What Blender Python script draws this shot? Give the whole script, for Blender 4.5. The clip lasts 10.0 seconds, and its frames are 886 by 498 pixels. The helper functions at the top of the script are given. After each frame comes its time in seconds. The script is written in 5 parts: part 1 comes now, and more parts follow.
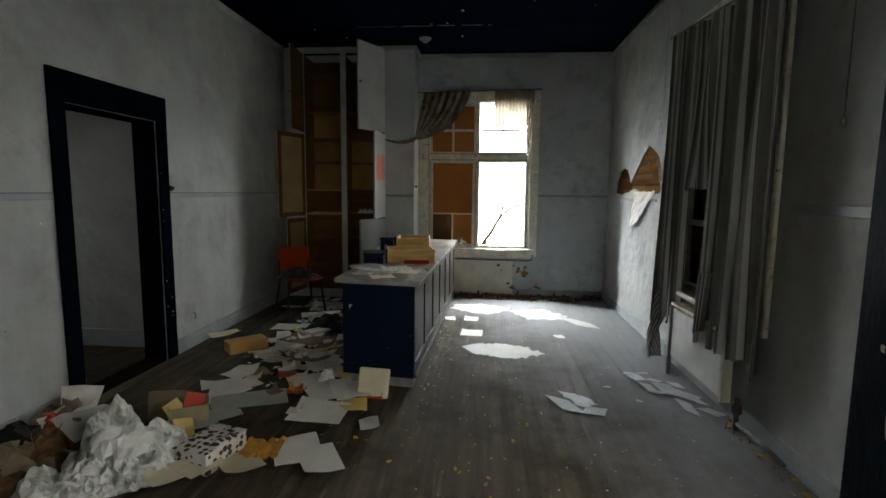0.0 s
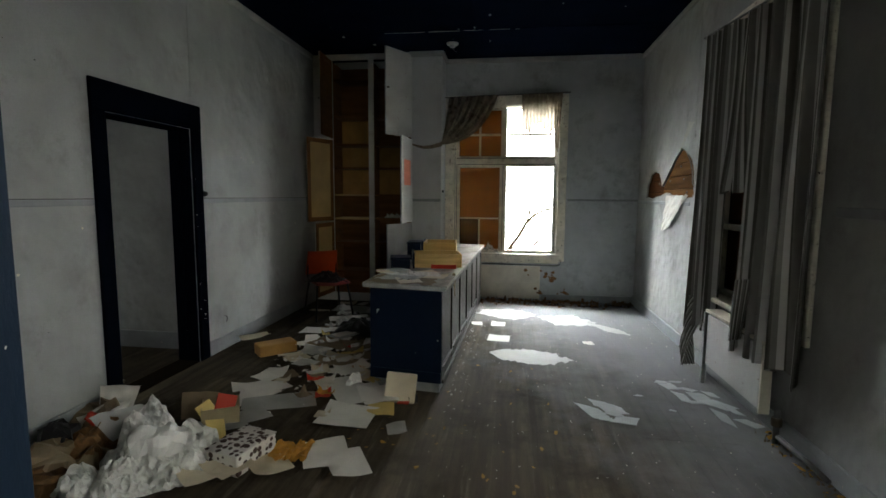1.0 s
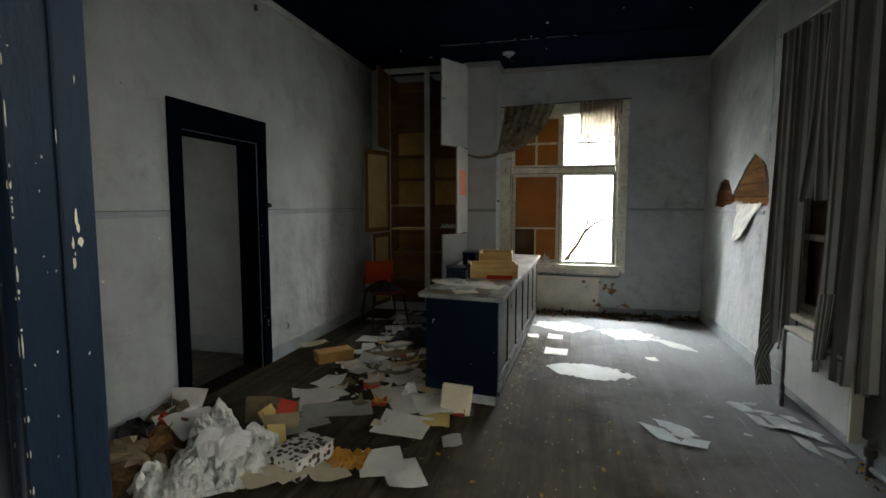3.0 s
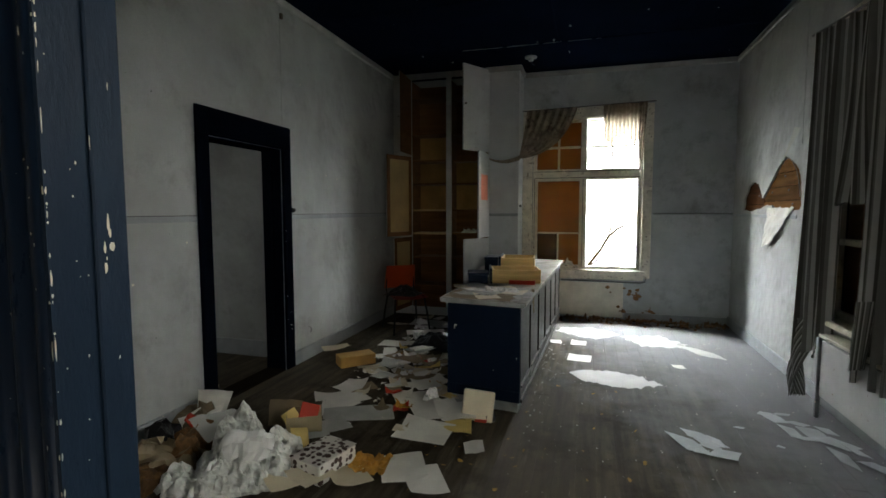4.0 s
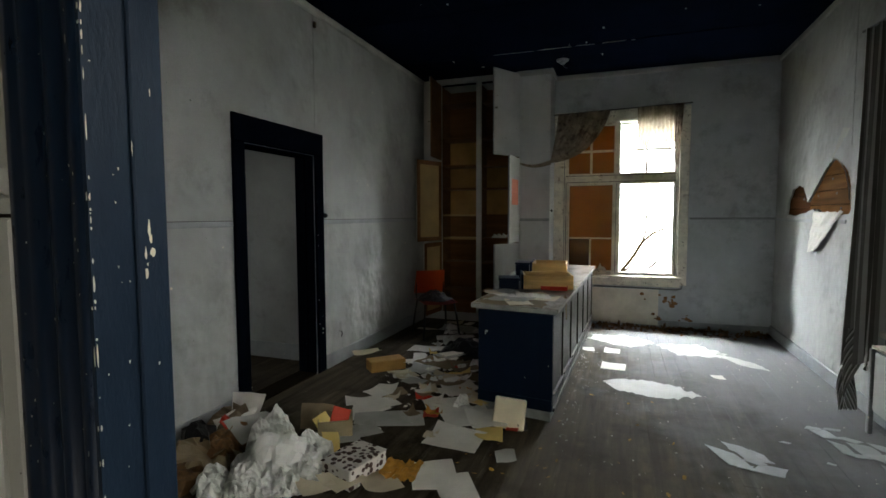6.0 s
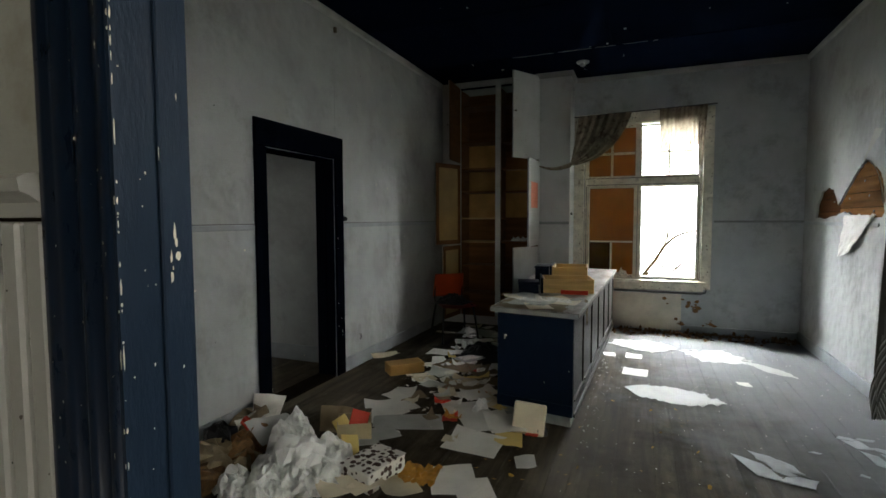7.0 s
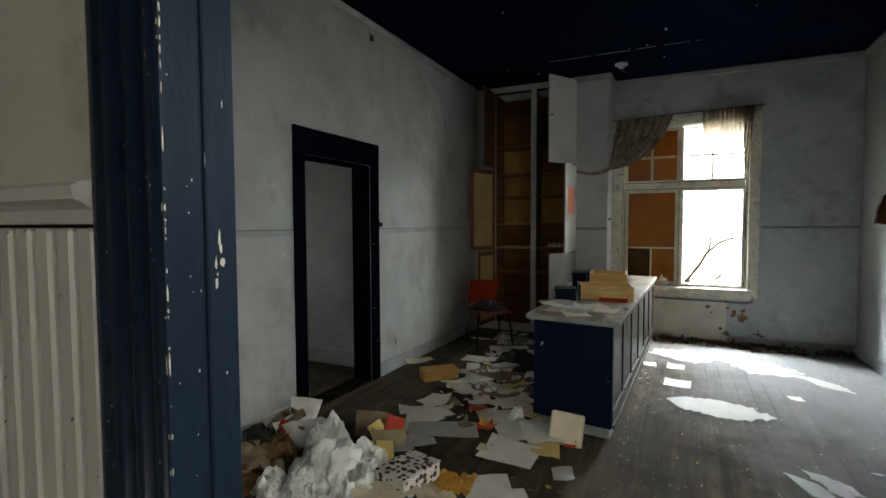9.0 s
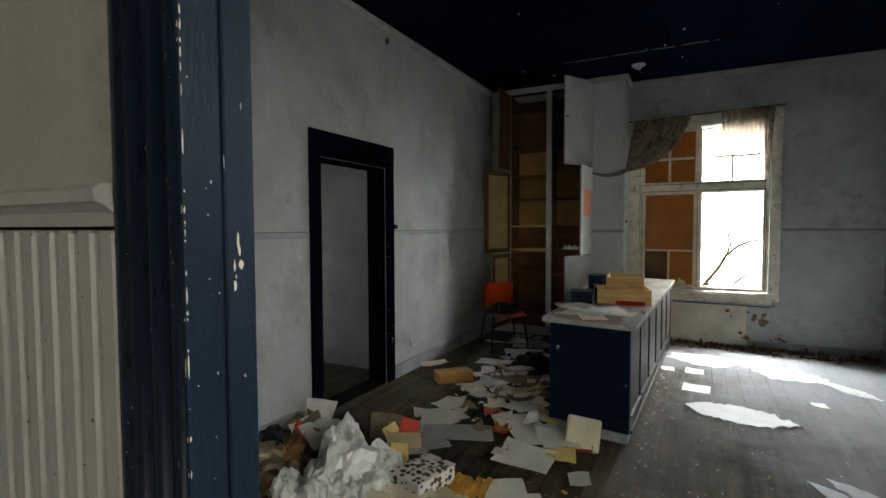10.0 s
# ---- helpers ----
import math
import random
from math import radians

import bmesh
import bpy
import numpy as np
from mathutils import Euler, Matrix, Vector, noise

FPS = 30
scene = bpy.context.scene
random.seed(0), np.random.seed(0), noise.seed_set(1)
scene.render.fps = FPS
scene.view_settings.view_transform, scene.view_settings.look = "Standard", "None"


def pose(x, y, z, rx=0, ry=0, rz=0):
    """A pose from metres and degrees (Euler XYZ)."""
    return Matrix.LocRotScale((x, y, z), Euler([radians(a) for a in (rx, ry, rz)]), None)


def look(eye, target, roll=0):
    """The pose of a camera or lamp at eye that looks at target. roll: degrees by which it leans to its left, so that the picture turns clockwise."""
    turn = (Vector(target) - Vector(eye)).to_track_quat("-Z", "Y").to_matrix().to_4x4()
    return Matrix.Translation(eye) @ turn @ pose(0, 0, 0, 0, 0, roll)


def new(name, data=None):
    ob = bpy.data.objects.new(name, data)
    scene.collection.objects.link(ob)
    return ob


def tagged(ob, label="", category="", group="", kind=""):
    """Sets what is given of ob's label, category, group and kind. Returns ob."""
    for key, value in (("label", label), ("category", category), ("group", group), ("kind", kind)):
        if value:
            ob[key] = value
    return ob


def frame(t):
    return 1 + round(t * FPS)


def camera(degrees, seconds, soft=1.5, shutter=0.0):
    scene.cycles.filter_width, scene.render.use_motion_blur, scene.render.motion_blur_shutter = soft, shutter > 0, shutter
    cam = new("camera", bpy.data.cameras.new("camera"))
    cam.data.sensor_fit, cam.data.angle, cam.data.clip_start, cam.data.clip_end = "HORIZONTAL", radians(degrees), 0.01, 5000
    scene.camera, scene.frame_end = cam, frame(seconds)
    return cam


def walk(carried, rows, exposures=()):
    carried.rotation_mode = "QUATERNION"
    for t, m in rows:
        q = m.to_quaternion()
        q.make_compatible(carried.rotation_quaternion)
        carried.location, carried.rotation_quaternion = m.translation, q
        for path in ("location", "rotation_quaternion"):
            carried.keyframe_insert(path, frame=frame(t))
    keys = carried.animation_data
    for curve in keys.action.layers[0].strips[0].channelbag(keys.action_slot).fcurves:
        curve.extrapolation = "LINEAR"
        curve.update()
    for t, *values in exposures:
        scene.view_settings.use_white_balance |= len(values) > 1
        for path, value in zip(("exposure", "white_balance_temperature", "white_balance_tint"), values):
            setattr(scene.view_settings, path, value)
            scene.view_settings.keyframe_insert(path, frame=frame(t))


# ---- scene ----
# ---------------------------------------------------------------- camera
cam = camera(83.8, 10.0, soft=1.6)
PATH = [
    (0.0, pose(0.000, 0.000, 1.450, 83.34, -0.62, 4.87)),
    (0.5, pose(-0.006, 0.006, 1.450, 83.57, -0.44, 6.26)),
    (1.0, pose(-0.012, 0.011, 1.450, 83.84, -0.40, 7.86)),
    (1.5, pose(-0.017, 0.016, 1.449, 84.09, -0.31, 9.31)),
    (2.0, pose(-0.023, 0.022, 1.449, 84.40, -0.21, 11.07)),
    (2.5, pose(-0.028, 0.027, 1.449, 84.69, -0.11, 12.65)),
    (4.0, pose(-0.044, 0.040, 1.449, 85.53, 0.07, 16.50)),
    (4.5, pose(-0.050, 0.045, 1.449, 85.69, 0.07, 17.41)),
    (5.0, pose(-0.055, 0.049, 1.449, 85.82, 0.13, 18.13)),
    (5.5, pose(-0.060, 0.053, 1.449, 85.95, 0.17, 18.89)),
    (7.0, pose(-0.075, 0.063, 1.450, 86.48, 0.19, 21.95)),
    (7.5, pose(-0.080, 0.066, 1.450, 86.63, 0.25, 22.95)),
    (8.0, pose(-0.085, 0.069, 1.450, 86.85, 0.22, 24.00)),
    (8.5, pose(-0.089, 0.072, 1.450, 87.00, 0.22, 24.95)),
    (9.0, pose(-0.094, 0.075, 1.451, 87.14, 0.22, 25.85)),
    (9.5, pose(-0.099, 0.077, 1.451, 87.30, 0.26, 26.63)),
    (10.0, pose(-0.103, 0.080, 1.451, 87.41, 0.21, 27.50)),
]
walk(cam, PATH, exposures=[(0.0, 0.0), (4.0, 0.05), (7.0, 0.17), (10.0, 0.38)])

# ---------------------------------------------------------------- light
SKY = 15.0          # overcast sky at the horizon; it brightens upwards
world = bpy.data.worlds.new("overcast")
scene.world = world
world.use_nodes = True
wn = world.node_tree.nodes
sky = wn.new("ShaderNodeTexSky")
sky.sky_type = "NISHITA"
sky.sun_disc = False
sky.sun_elevation = radians(35)
sky.sun_rotation = radians(40)
world.node_tree.links.new(sky.outputs[0], wn["Background"].inputs[0])
wn["Background"].inputs[1].default_value = 0.10
sun = new("sun", bpy.data.lights.new("sun", "SUN"))
sun.data.energy, sun.data.angle, sun.data.color = 0.6, radians(14), (1.0, 0.96, 0.9)
sun.matrix_world = look((3, 14, 12), (0, 6, 0))


# ---------------------------------------------------------------- materials
def mat(name, col, rough=0.7, var=0.25, scale=3.0, grain=40.0, bump=0.15, stretch=(1, 1, 1), stain=None, stain_at=0.6,
        stain_scale=1.5, chip=None, chip_at=0.7, chip_scale=60.0, metal=0.0, random_tint=0.0, spec=0.4, grime=None, grime_at=0.5, grime_scale=3.0):
    """A worn surface: broad and fine variation of one colour, stains of another, chips of a third, and relief."""
    m = bpy.data.materials.new(name)
    m.use_nodes = True
    n, l = m.node_tree.nodes, m.node_tree.links
    b = n["Principled BSDF"]
    geo = n.new("ShaderNodeNewGeometry")
    mp = n.new("ShaderNodeMapping")
    mp.inputs["Scale"].default_value = stretch
    l.new(geo.outputs["Position"], mp.inputs["Vector"])
    vec = mp.outputs[0]

    def noise_tex(s, detail=4.0, rough_=0.6, vec=vec):
        t = n.new("ShaderNodeTexNoise")
        t.inputs["Scale"].default_value, t.inputs["Detail"].default_value, t.inputs["Roughness"].default_value = s, detail, rough_
        l.new(vec, t.inputs["Vector"])
        return t.outputs["Fac"]

    def ramp(fac, a, c):
        r = n.new("ShaderNodeMapRange")
        r.inputs["From Min"].default_value, r.inputs["From Max"].default_value = a, c
        l.new(fac, r.inputs["Value"])
        return r.outputs["Result"]

    def mix(fac, a, c, kind="MIX"):
        x = n.new("ShaderNodeMix")
        x.data_type, x.blend_type = "RGBA", kind
        for s, v in ((x.inputs[0], fac), (x.inputs[6], a), (x.inputs[7], c)):
            if hasattr(v, "is_output"):
                l.new(v, s)
            else:
                s.default_value = v if isinstance(v, float) else (*v, 1)
        return x.outputs[2]

    broad, fine = noise_tex(scale), noise_tex(grain, 6.0, 0.7)
    dark = tuple(c * (1 - var) for c in col)
    light = tuple(min(1, c * (1 + var * 0.5)) for c in col)
    c = mix(ramp(broad, 0.3, 0.7), dark, light)
    c = mix(ramp(fine, 0.35, 0.75), c, mix(0.35, c, dark), "MIX")
    if random_tint:
        info = n.new("ShaderNodeObjectInfo")
        hsv = n.new("ShaderNodeHueSaturation")
        l.new(c, hsv.inputs["Color"])
        r = n.new("ShaderNodeMapRange")
        r.inputs["To Min"].default_value, r.inputs["To Max"].default_value = 1 - random_tint, 1 + random_tint
        l.new(info.outputs["Random"], r.inputs["Value"])
        l.new(r.outputs["Result"], hsv.inputs["Value"])
        c = hsv.outputs[0]
    if stain:
        c = mix(ramp(noise_tex(stain_scale, 8.0, 0.65), stain_at, stain_at + 0.14), c, stain)
    if grime:
        c = mix(ramp(noise_tex(grime_scale, 12.0, 0.72, geo.outputs["Position"]), grime_at, grime_at + 0.18), c, grime)
    if chip:
        c = mix(ramp(noise_tex(chip_scale, 2.0, 0.5), chip_at, chip_at + 0.02), c, chip)
    l.new(c, b.inputs["Base Color"])
    b.inputs["Roughness"].default_value = rough
    l.new(ramp(fine, 0.0, 1.0), b.inputs["Roughness"])
    rr = b.inputs["Roughness"].links[0].from_node
    rr.inputs["To Min"].default_value, rr.inputs["To Max"].default_value = max(0.05, rough - 0.12), min(1, rough + 0.12)
    b.inputs["Metallic"].default_value = metal
    b.inputs["Specular IOR Level"].default_value = spec
    if bump:
        bp = n.new("ShaderNodeBump")
        bp.inputs["Strength"].default_value, bp.inputs["Distance"].default_value = bump, 0.01
        l.new(fine, bp.inputs["Height"])
        l.new(bp.outputs[0], b.inputs["Normal"])
    return m


def striped(name, cols, count, rough=0.85, through_light=0.0):
    """Cloth with stripes across its width, from the mesh's own u coordinate."""
    m = mat(name, cols[0], rough, 0.3, 5, 120, 0.2)
    n, l = m.node_tree.nodes, m.node_tree.links
    uv = n.new("ShaderNodeUVMap")
    sep = n.new("ShaderNodeSeparateXYZ")
    l.new(uv.outputs[0], sep.inputs[0])
    mul = n.new("ShaderNodeMath")
    mul.operation = "MULTIPLY"
    mul.inputs[1].default_value = count
    l.new(sep.outputs[0], mul.inputs[0])
    fr = n.new("ShaderNodeMath")
    fr.operation = "FRACT"
    l.new(mul.outputs[0], fr.inputs[0])
    r = n.new("ShaderNodeValToRGB")
    r.color_ramp.interpolation = "CONSTANT"
    e = r.color_ramp.elements
    e[0].position, e[0].color = 0, (*cols[0], 1)
    e[1].position, e[1].color = 0.3, (*cols[1], 1)
    for p, c in ((0.42, cols[2]), (0.6, cols[0]), (0.7, cols[1]), (0.86, cols[2])):
        e.new(p).color = (*c, 1)
    l.new(fr.outputs[0], r.inputs[0])
    b = n["Principled BSDF"]
    old = b.inputs["Base Color"].links[0].from_socket
    x = n.new("ShaderNodeMix")
    x.data_type, x.blend_type = "RGBA", "MIX"
    x.inputs[0].default_value = 0.3
    l.new(r.outputs[0], x.inputs[6])
    l.new(old, x.inputs[7])
    l.new(x.outputs[2], b.inputs["Base Color"])
    return m


def translucent(m, amount):
    """Lets a share of the light through a thin cloth."""
    n, l = m.node_tree.nodes, m.node_tree.links
    b = n["Principled BSDF"]
    t = n.new("ShaderNodeBsdfTranslucent")
    l.new(b.inputs["Base Color"].links[0].from_socket, t.inputs["Color"])
    s = n.new("ShaderNodeMixShader")
    s.inputs[0].default_value = amount
    l.new(b.outputs[0], s.inputs[1])
    l.new(t.outputs[0], s.inputs[2])
    l.new(s.outputs[0], n["Material Output"].inputs["Surface"])
    return m


def spotted(name, base, spot, scale):
    """Card printed with round dark spots."""
    m = mat(name, base, 0.6, 0.1, 8, 80, 0.05)
    n, l = m.node_tree.nodes, m.node_tree.links
    tc = n.new("ShaderNodeTexCoord")
    v = n.new("ShaderNodeTexVoronoi")
    v.inputs["Scale"].default_value = scale
    v.inputs["Randomness"].default_value = 0.55
    l.new(tc.outputs["Object"], v.inputs["Vector"])
    r = n.new("ShaderNodeMapRange")
    r.inputs["From Min"].default_value, r.inputs["From Max"].default_value = 0.40, 0.45
    l.new(v.outputs["Distance"], r.inputs["Value"])
    b = n["Principled BSDF"]
    old = b.inputs["Base Color"].links[0].from_socket
    x = n.new("ShaderNodeMix")
    x.data_type = "RGBA"
    l.new(r.outputs[0], x.inputs[0])
    x.inputs[6].default_value = (*spot, 1)
    l.new(old, x.inputs[7])
    l.new(x.outputs[2], b.inputs["Base Color"])
    return m


def glow(name, col, strength):
    m = bpy.data.materials.new(name)
    m.use_nodes = True
    b = m.node_tree.nodes["Principled BSDF"]
    b.inputs["Base Color"].default_value = (0, 0, 0, 1)
    b.inputs["Emission Color"].default_value = (*col, 1)
    b.inputs["Emission Strength"].default_value = strength
    return m


def glass(name):
    m = bpy.data.materials.new(name)
    m.use_nodes = True
    n, l = m.node_tree.nodes, m.node_tree.links
    t, g, s = n.new("ShaderNodeBsdfTransparent"), n.new("ShaderNodeBsdfGlossy"), n.new("ShaderNodeMixShader")
    g.inputs["Roughness"].default_value = 0.05
    s.inputs[0].default_value = 0.025
    l.new(t.outputs[0], s.inputs[1]), l.new(g.outputs[0], s.inputs[2])
    l.new(s.outputs[0], n["Material Output"].inputs["Surface"])
    return m


def overcast(name, col, strength, start, rise):
    """A cloudy sky: even near the horizon, brighter with height."""
    m = glow(name, col, strength)
    n, l = m.node_tree.nodes, m.node_tree.links
    geo, sep, a = n.new("ShaderNodeNewGeometry"), n.new("ShaderNodeSeparateXYZ"), n.new("ShaderNodeMapRange")
    l.new(geo.outputs["Position"], sep.inputs[0])
    a.inputs["From Min"].default_value, a.inputs["From Max"].default_value = start, start + 12
    a.inputs["To Min"].default_value, a.inputs["To Max"].default_value = strength, strength + rise
    l.new(sep.outputs["Z"], a.inputs["Value"])
    l.new(a.outputs["Result"], n["Principled BSDF"].inputs["Emission Strength"])
    return m


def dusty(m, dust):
    """Pale grey over part of a floor, thickest towards the east side and the window: window light put into its colour,
    along with trodden dust.
    """
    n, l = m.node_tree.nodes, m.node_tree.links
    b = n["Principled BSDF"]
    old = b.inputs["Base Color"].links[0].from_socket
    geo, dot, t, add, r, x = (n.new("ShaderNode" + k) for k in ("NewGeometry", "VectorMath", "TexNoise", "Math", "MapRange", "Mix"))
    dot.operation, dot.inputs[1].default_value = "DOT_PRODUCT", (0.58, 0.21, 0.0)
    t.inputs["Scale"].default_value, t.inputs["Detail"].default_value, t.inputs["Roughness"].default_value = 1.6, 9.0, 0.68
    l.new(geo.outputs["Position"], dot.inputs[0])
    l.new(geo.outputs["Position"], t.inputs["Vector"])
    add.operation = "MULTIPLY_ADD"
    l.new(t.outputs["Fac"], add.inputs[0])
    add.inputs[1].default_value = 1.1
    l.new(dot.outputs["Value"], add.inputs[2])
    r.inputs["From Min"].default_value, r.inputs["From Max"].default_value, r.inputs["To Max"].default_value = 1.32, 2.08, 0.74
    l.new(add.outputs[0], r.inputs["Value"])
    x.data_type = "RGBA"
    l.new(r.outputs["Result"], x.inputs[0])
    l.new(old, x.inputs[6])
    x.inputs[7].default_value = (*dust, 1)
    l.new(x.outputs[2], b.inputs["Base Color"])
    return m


def wavy(m, size, depth):
    """Broad bulges, as of paper that has come loose from its wall."""
    n, l = m.node_tree.nodes, m.node_tree.links
    geo, t, bp = n.new("ShaderNodeNewGeometry"), n.new("ShaderNodeTexNoise"), n.new("ShaderNodeBump")
    t.inputs["Scale"].default_value, t.inputs["Detail"].default_value, t.inputs["Roughness"].default_value = size, 3.0, 0.5
    l.new(geo.outputs["Position"], t.inputs["Vector"])
    l.new(t.outputs["Fac"], bp.inputs["Height"])
    bp.inputs["Strength"].default_value, bp.inputs["Distance"].default_value = 1.0, depth
    s = n["Principled BSDF"].inputs["Normal"]
    l.new(s.links[0].from_socket, bp.inputs["Normal"])
    l.new(bp.outputs[0], s)
    return m


def crushed(m):
    """Sharp creases between flat facets, at two sizes, as in paper crushed by hand."""
    n, l = m.node_tree.nodes, m.node_tree.links
    geo, add, bp = n.new("ShaderNodeNewGeometry"), n.new("ShaderNodeMath"), n.new("ShaderNodeBump")
    cells = []
    for size in (12.0, 31.0):
        v = n.new("ShaderNodeTexVoronoi")
        v.inputs["Scale"].default_value = size
        l.new(geo.outputs["Position"], v.inputs["Vector"])
        cells.append(v.outputs["Distance"])
    add.operation = "MULTIPLY_ADD"
    l.new(cells[1], add.inputs[0])
    add.inputs[1].default_value = 0.45
    l.new(cells[0], add.inputs[2])
    bp.inputs["Strength"].default_value, bp.inputs["Distance"].default_value = 1.0, 0.045
    l.new(add.outputs[0], bp.inputs["Height"])
    l.new(bp.outputs[0], n["Principled BSDF"].inputs["Normal"])
    return m


CREAM = (0.62, 0.55, 0.40)
M = dict(
    wall=wavy(mat("wallpaper_over_board", (0.35, 0.358, 0.345), 0.75, 0.22, 1.3, 90, 0.14, stain=(0.26, 0.265, 0.255), stain_at=0.55, stain_scale=1.0, grime=(0.22, 0.222, 0.21), grime_at=0.54, grime_scale=1.9), 2.6, 0.06),
    wall_back=wavy(mat("damp_painted_board", (0.43, 0.46, 0.465), 0.7, 0.2, 1.8, 70, 0.15, stain=(0.31, 0.335, 0.34), stain_at=0.6, stain_scale=1.6, grime=(0.25, 0.258, 0.25), grime_at=0.52, grime_scale=2.0), 2.2, 0.05),
    panel=mat("stained_spandrel_board", (0.68, 0.64, 0.53), 0.7, 0.2, 5, 60, 0.2, stain=(0.30, 0.19, 0.08), stain_at=0.66, stain_scale=9),
    pier=mat("pale_painted_board", (0.50, 0.515, 0.515), 0.65, 0.16, 2.0, 70, 0.12, grime=(0.33, 0.335, 0.32), grime_at=0.56, grime_scale=2.2),
    trim=mat("grey_gloss_trim", (0.27, 0.29, 0.295), 0.5, 0.25, 4, 50, 0.15, chip=CREAM, chip_at=0.74, chip_scale=30),
    cornice=mat("dusty_white_cornice", (0.42, 0.42, 0.40), 0.7, 0.3, 3, 40, 0.15),
    ceiling=mat("navy_ceiling", (0.0032, 0.0062, 0.0155), 0.9, var=0.35, scale=2, grain=40, bump=0.1, spec=0.0, chip=(0.25, 0.25, 0.22), chip_at=0.78, chip_scale=14),
    navy=mat("navy_paint", (0.0036, 0.0098, 0.0235), 0.45, 0.22, 4, 60, 0.10, stretch=(1, 1, 0.25), chip=(0.55, 0.5, 0.36), chip_at=0.79, chip_scale=55, spec=0.1),
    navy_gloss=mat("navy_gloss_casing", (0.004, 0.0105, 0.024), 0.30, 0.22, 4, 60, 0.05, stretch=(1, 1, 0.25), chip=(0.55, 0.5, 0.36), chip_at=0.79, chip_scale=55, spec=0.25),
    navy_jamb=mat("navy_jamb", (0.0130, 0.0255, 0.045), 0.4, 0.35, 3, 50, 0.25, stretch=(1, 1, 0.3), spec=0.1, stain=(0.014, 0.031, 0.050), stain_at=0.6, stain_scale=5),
    black=mat("black_gloss_paint", (0.0022, 0.0034, 0.0068), 0.7, 0.3, 4, 60, 0.08, spec=0.0, stretch=(1, 1, 0.25), chip=(0.45, 0.42, 0.34), chip_at=0.765, chip_scale=45),
    chip=mat("bare_cream_chip", (0.72, 0.66, 0.50), 0.8, 0.2, 30, 200, 0.2),
    bead=mat("grey_white_matchboard", (0.36, 0.355, 0.32), 0.38, 0.14, 2.5, 60, 0.12, chip=(0.06, 0.045, 0.03), chip_at=0.745, chip_scale=55),
    hall_wall=mat("yellowed_hall_wall", (0.35, 0.345, 0.30), 0.7, 0.2, 2, 60, 0.12, stain=(0.22, 0.20, 0.15), stain_at=0.6, stain_scale=3),
    # Window light is put into these boards as paler grey, besides real dust.
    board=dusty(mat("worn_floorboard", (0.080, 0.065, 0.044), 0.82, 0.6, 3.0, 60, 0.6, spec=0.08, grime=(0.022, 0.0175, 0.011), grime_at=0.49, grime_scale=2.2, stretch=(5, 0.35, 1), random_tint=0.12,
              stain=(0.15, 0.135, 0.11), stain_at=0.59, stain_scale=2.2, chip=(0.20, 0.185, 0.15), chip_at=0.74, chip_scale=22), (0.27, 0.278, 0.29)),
    hall_board=mat("dull_brown_board", (0.080, 0.065, 0.044), 0.82, 0.55, 3.0, 60, 0.5, spec=0.08, grime=(0.022, 0.0175, 0.011), grime_at=0.49, grime_scale=2.2, stretch=(5, 0.35, 1)),
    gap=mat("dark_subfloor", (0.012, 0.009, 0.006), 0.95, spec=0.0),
    ply=translucent(mat("brown_hardboard", (0.36, 0.145, 0.026), 0.6, 0.3, 2.2, 80, 0.1, spec=0.1, stain=(0.20, 0.085, 0.022), stain_at=0.54, stain_scale=2.5), 0.07),
    rust=mat("rusty_rot", (0.24, 0.125, 0.045), 0.85, 0.5, 30, 90, 0.4),
    lath_dark=mat("dark_plank", (0.06, 0.023, 0.007), 0.8, 0.4, 4, 60, 0.3, spec=0.03, stretch=(1, 0.3, 4), random_tint=0.2),
    lath=mat("brown_plank", (0.16, 0.075, 0.022), 0.8, 0.45, 4, 60, 0.3, spec=0.03, stretch=(1, 0.3, 4), random_tint=0.25),
    shelf=mat("brown_stained_shelf", (0.17, 0.078, 0.026), 0.65, 0.35, 4, 60, 0.2, spec=0.12, stretch=(0.4, 1, 4)),
    shelf_back=mat("ochre_back_board", (0.36, 0.21, 0.072), 0.7, 0.3, 3, 60, 0.15, spec=0.12, random_tint=0.25),
    door_inner=mat("ochre_door_inside", (0.47, 0.33, 0.15), 0.65, 0.2, 4, 70, 0.12),
    white=mat("old_white_paint", (0.50, 0.50, 0.485), 0.55, 0.18, 3, 60, 0.18, chip=(0.25, 0.2, 0.13), chip_at=0.72, chip_scale=30),
    sash=mat("flaking_sash_paint", (0.80, 0.76, 0.64), 0.6, 0.28, 8, 60, 0.45, stain=(0.20, 0.155, 0.10), stain_at=0.58, stain_scale=18, chip=(0.10, 0.075, 0.05), chip_at=0.69, chip_scale=42),
    top=mat("dirty_counter_top", (0.25, 0.235, 0.20), 0.45, 0.35, 4, 50, 0.35, stain=(0.085, 0.065, 0.042), stain_at=0.47, stain_scale=7, chip=(0.05, 0.035, 0.02), chip_at=0.66, chip_scale=20),
    side=mat("scuffed_counter_side", (0.022, 0.0165, 0.012), 0.42, 0.35, 3, 60, 0.15, stretch=(1, 1, 0.4), spec=0.15),
    plinth=mat("grey_plinth", (0.36, 0.37, 0.35), 0.7, 0.3, 8, 60, 0.2),
    pine=mat("yellow_pine", (0.66, 0.43, 0.16), 0.55, 0.3, 6, 60, 0.12, stretch=(0.5, 3, 6)),
    orange=mat("orange_plastic", (0.62, 0.075, 0.012), 0.4, 0.12, 6, 80, 0.03),
    red=mat("red_vinyl", (0.40, 0.03, 0.012), 0.5, 0.2, 8, 80, 0.05),
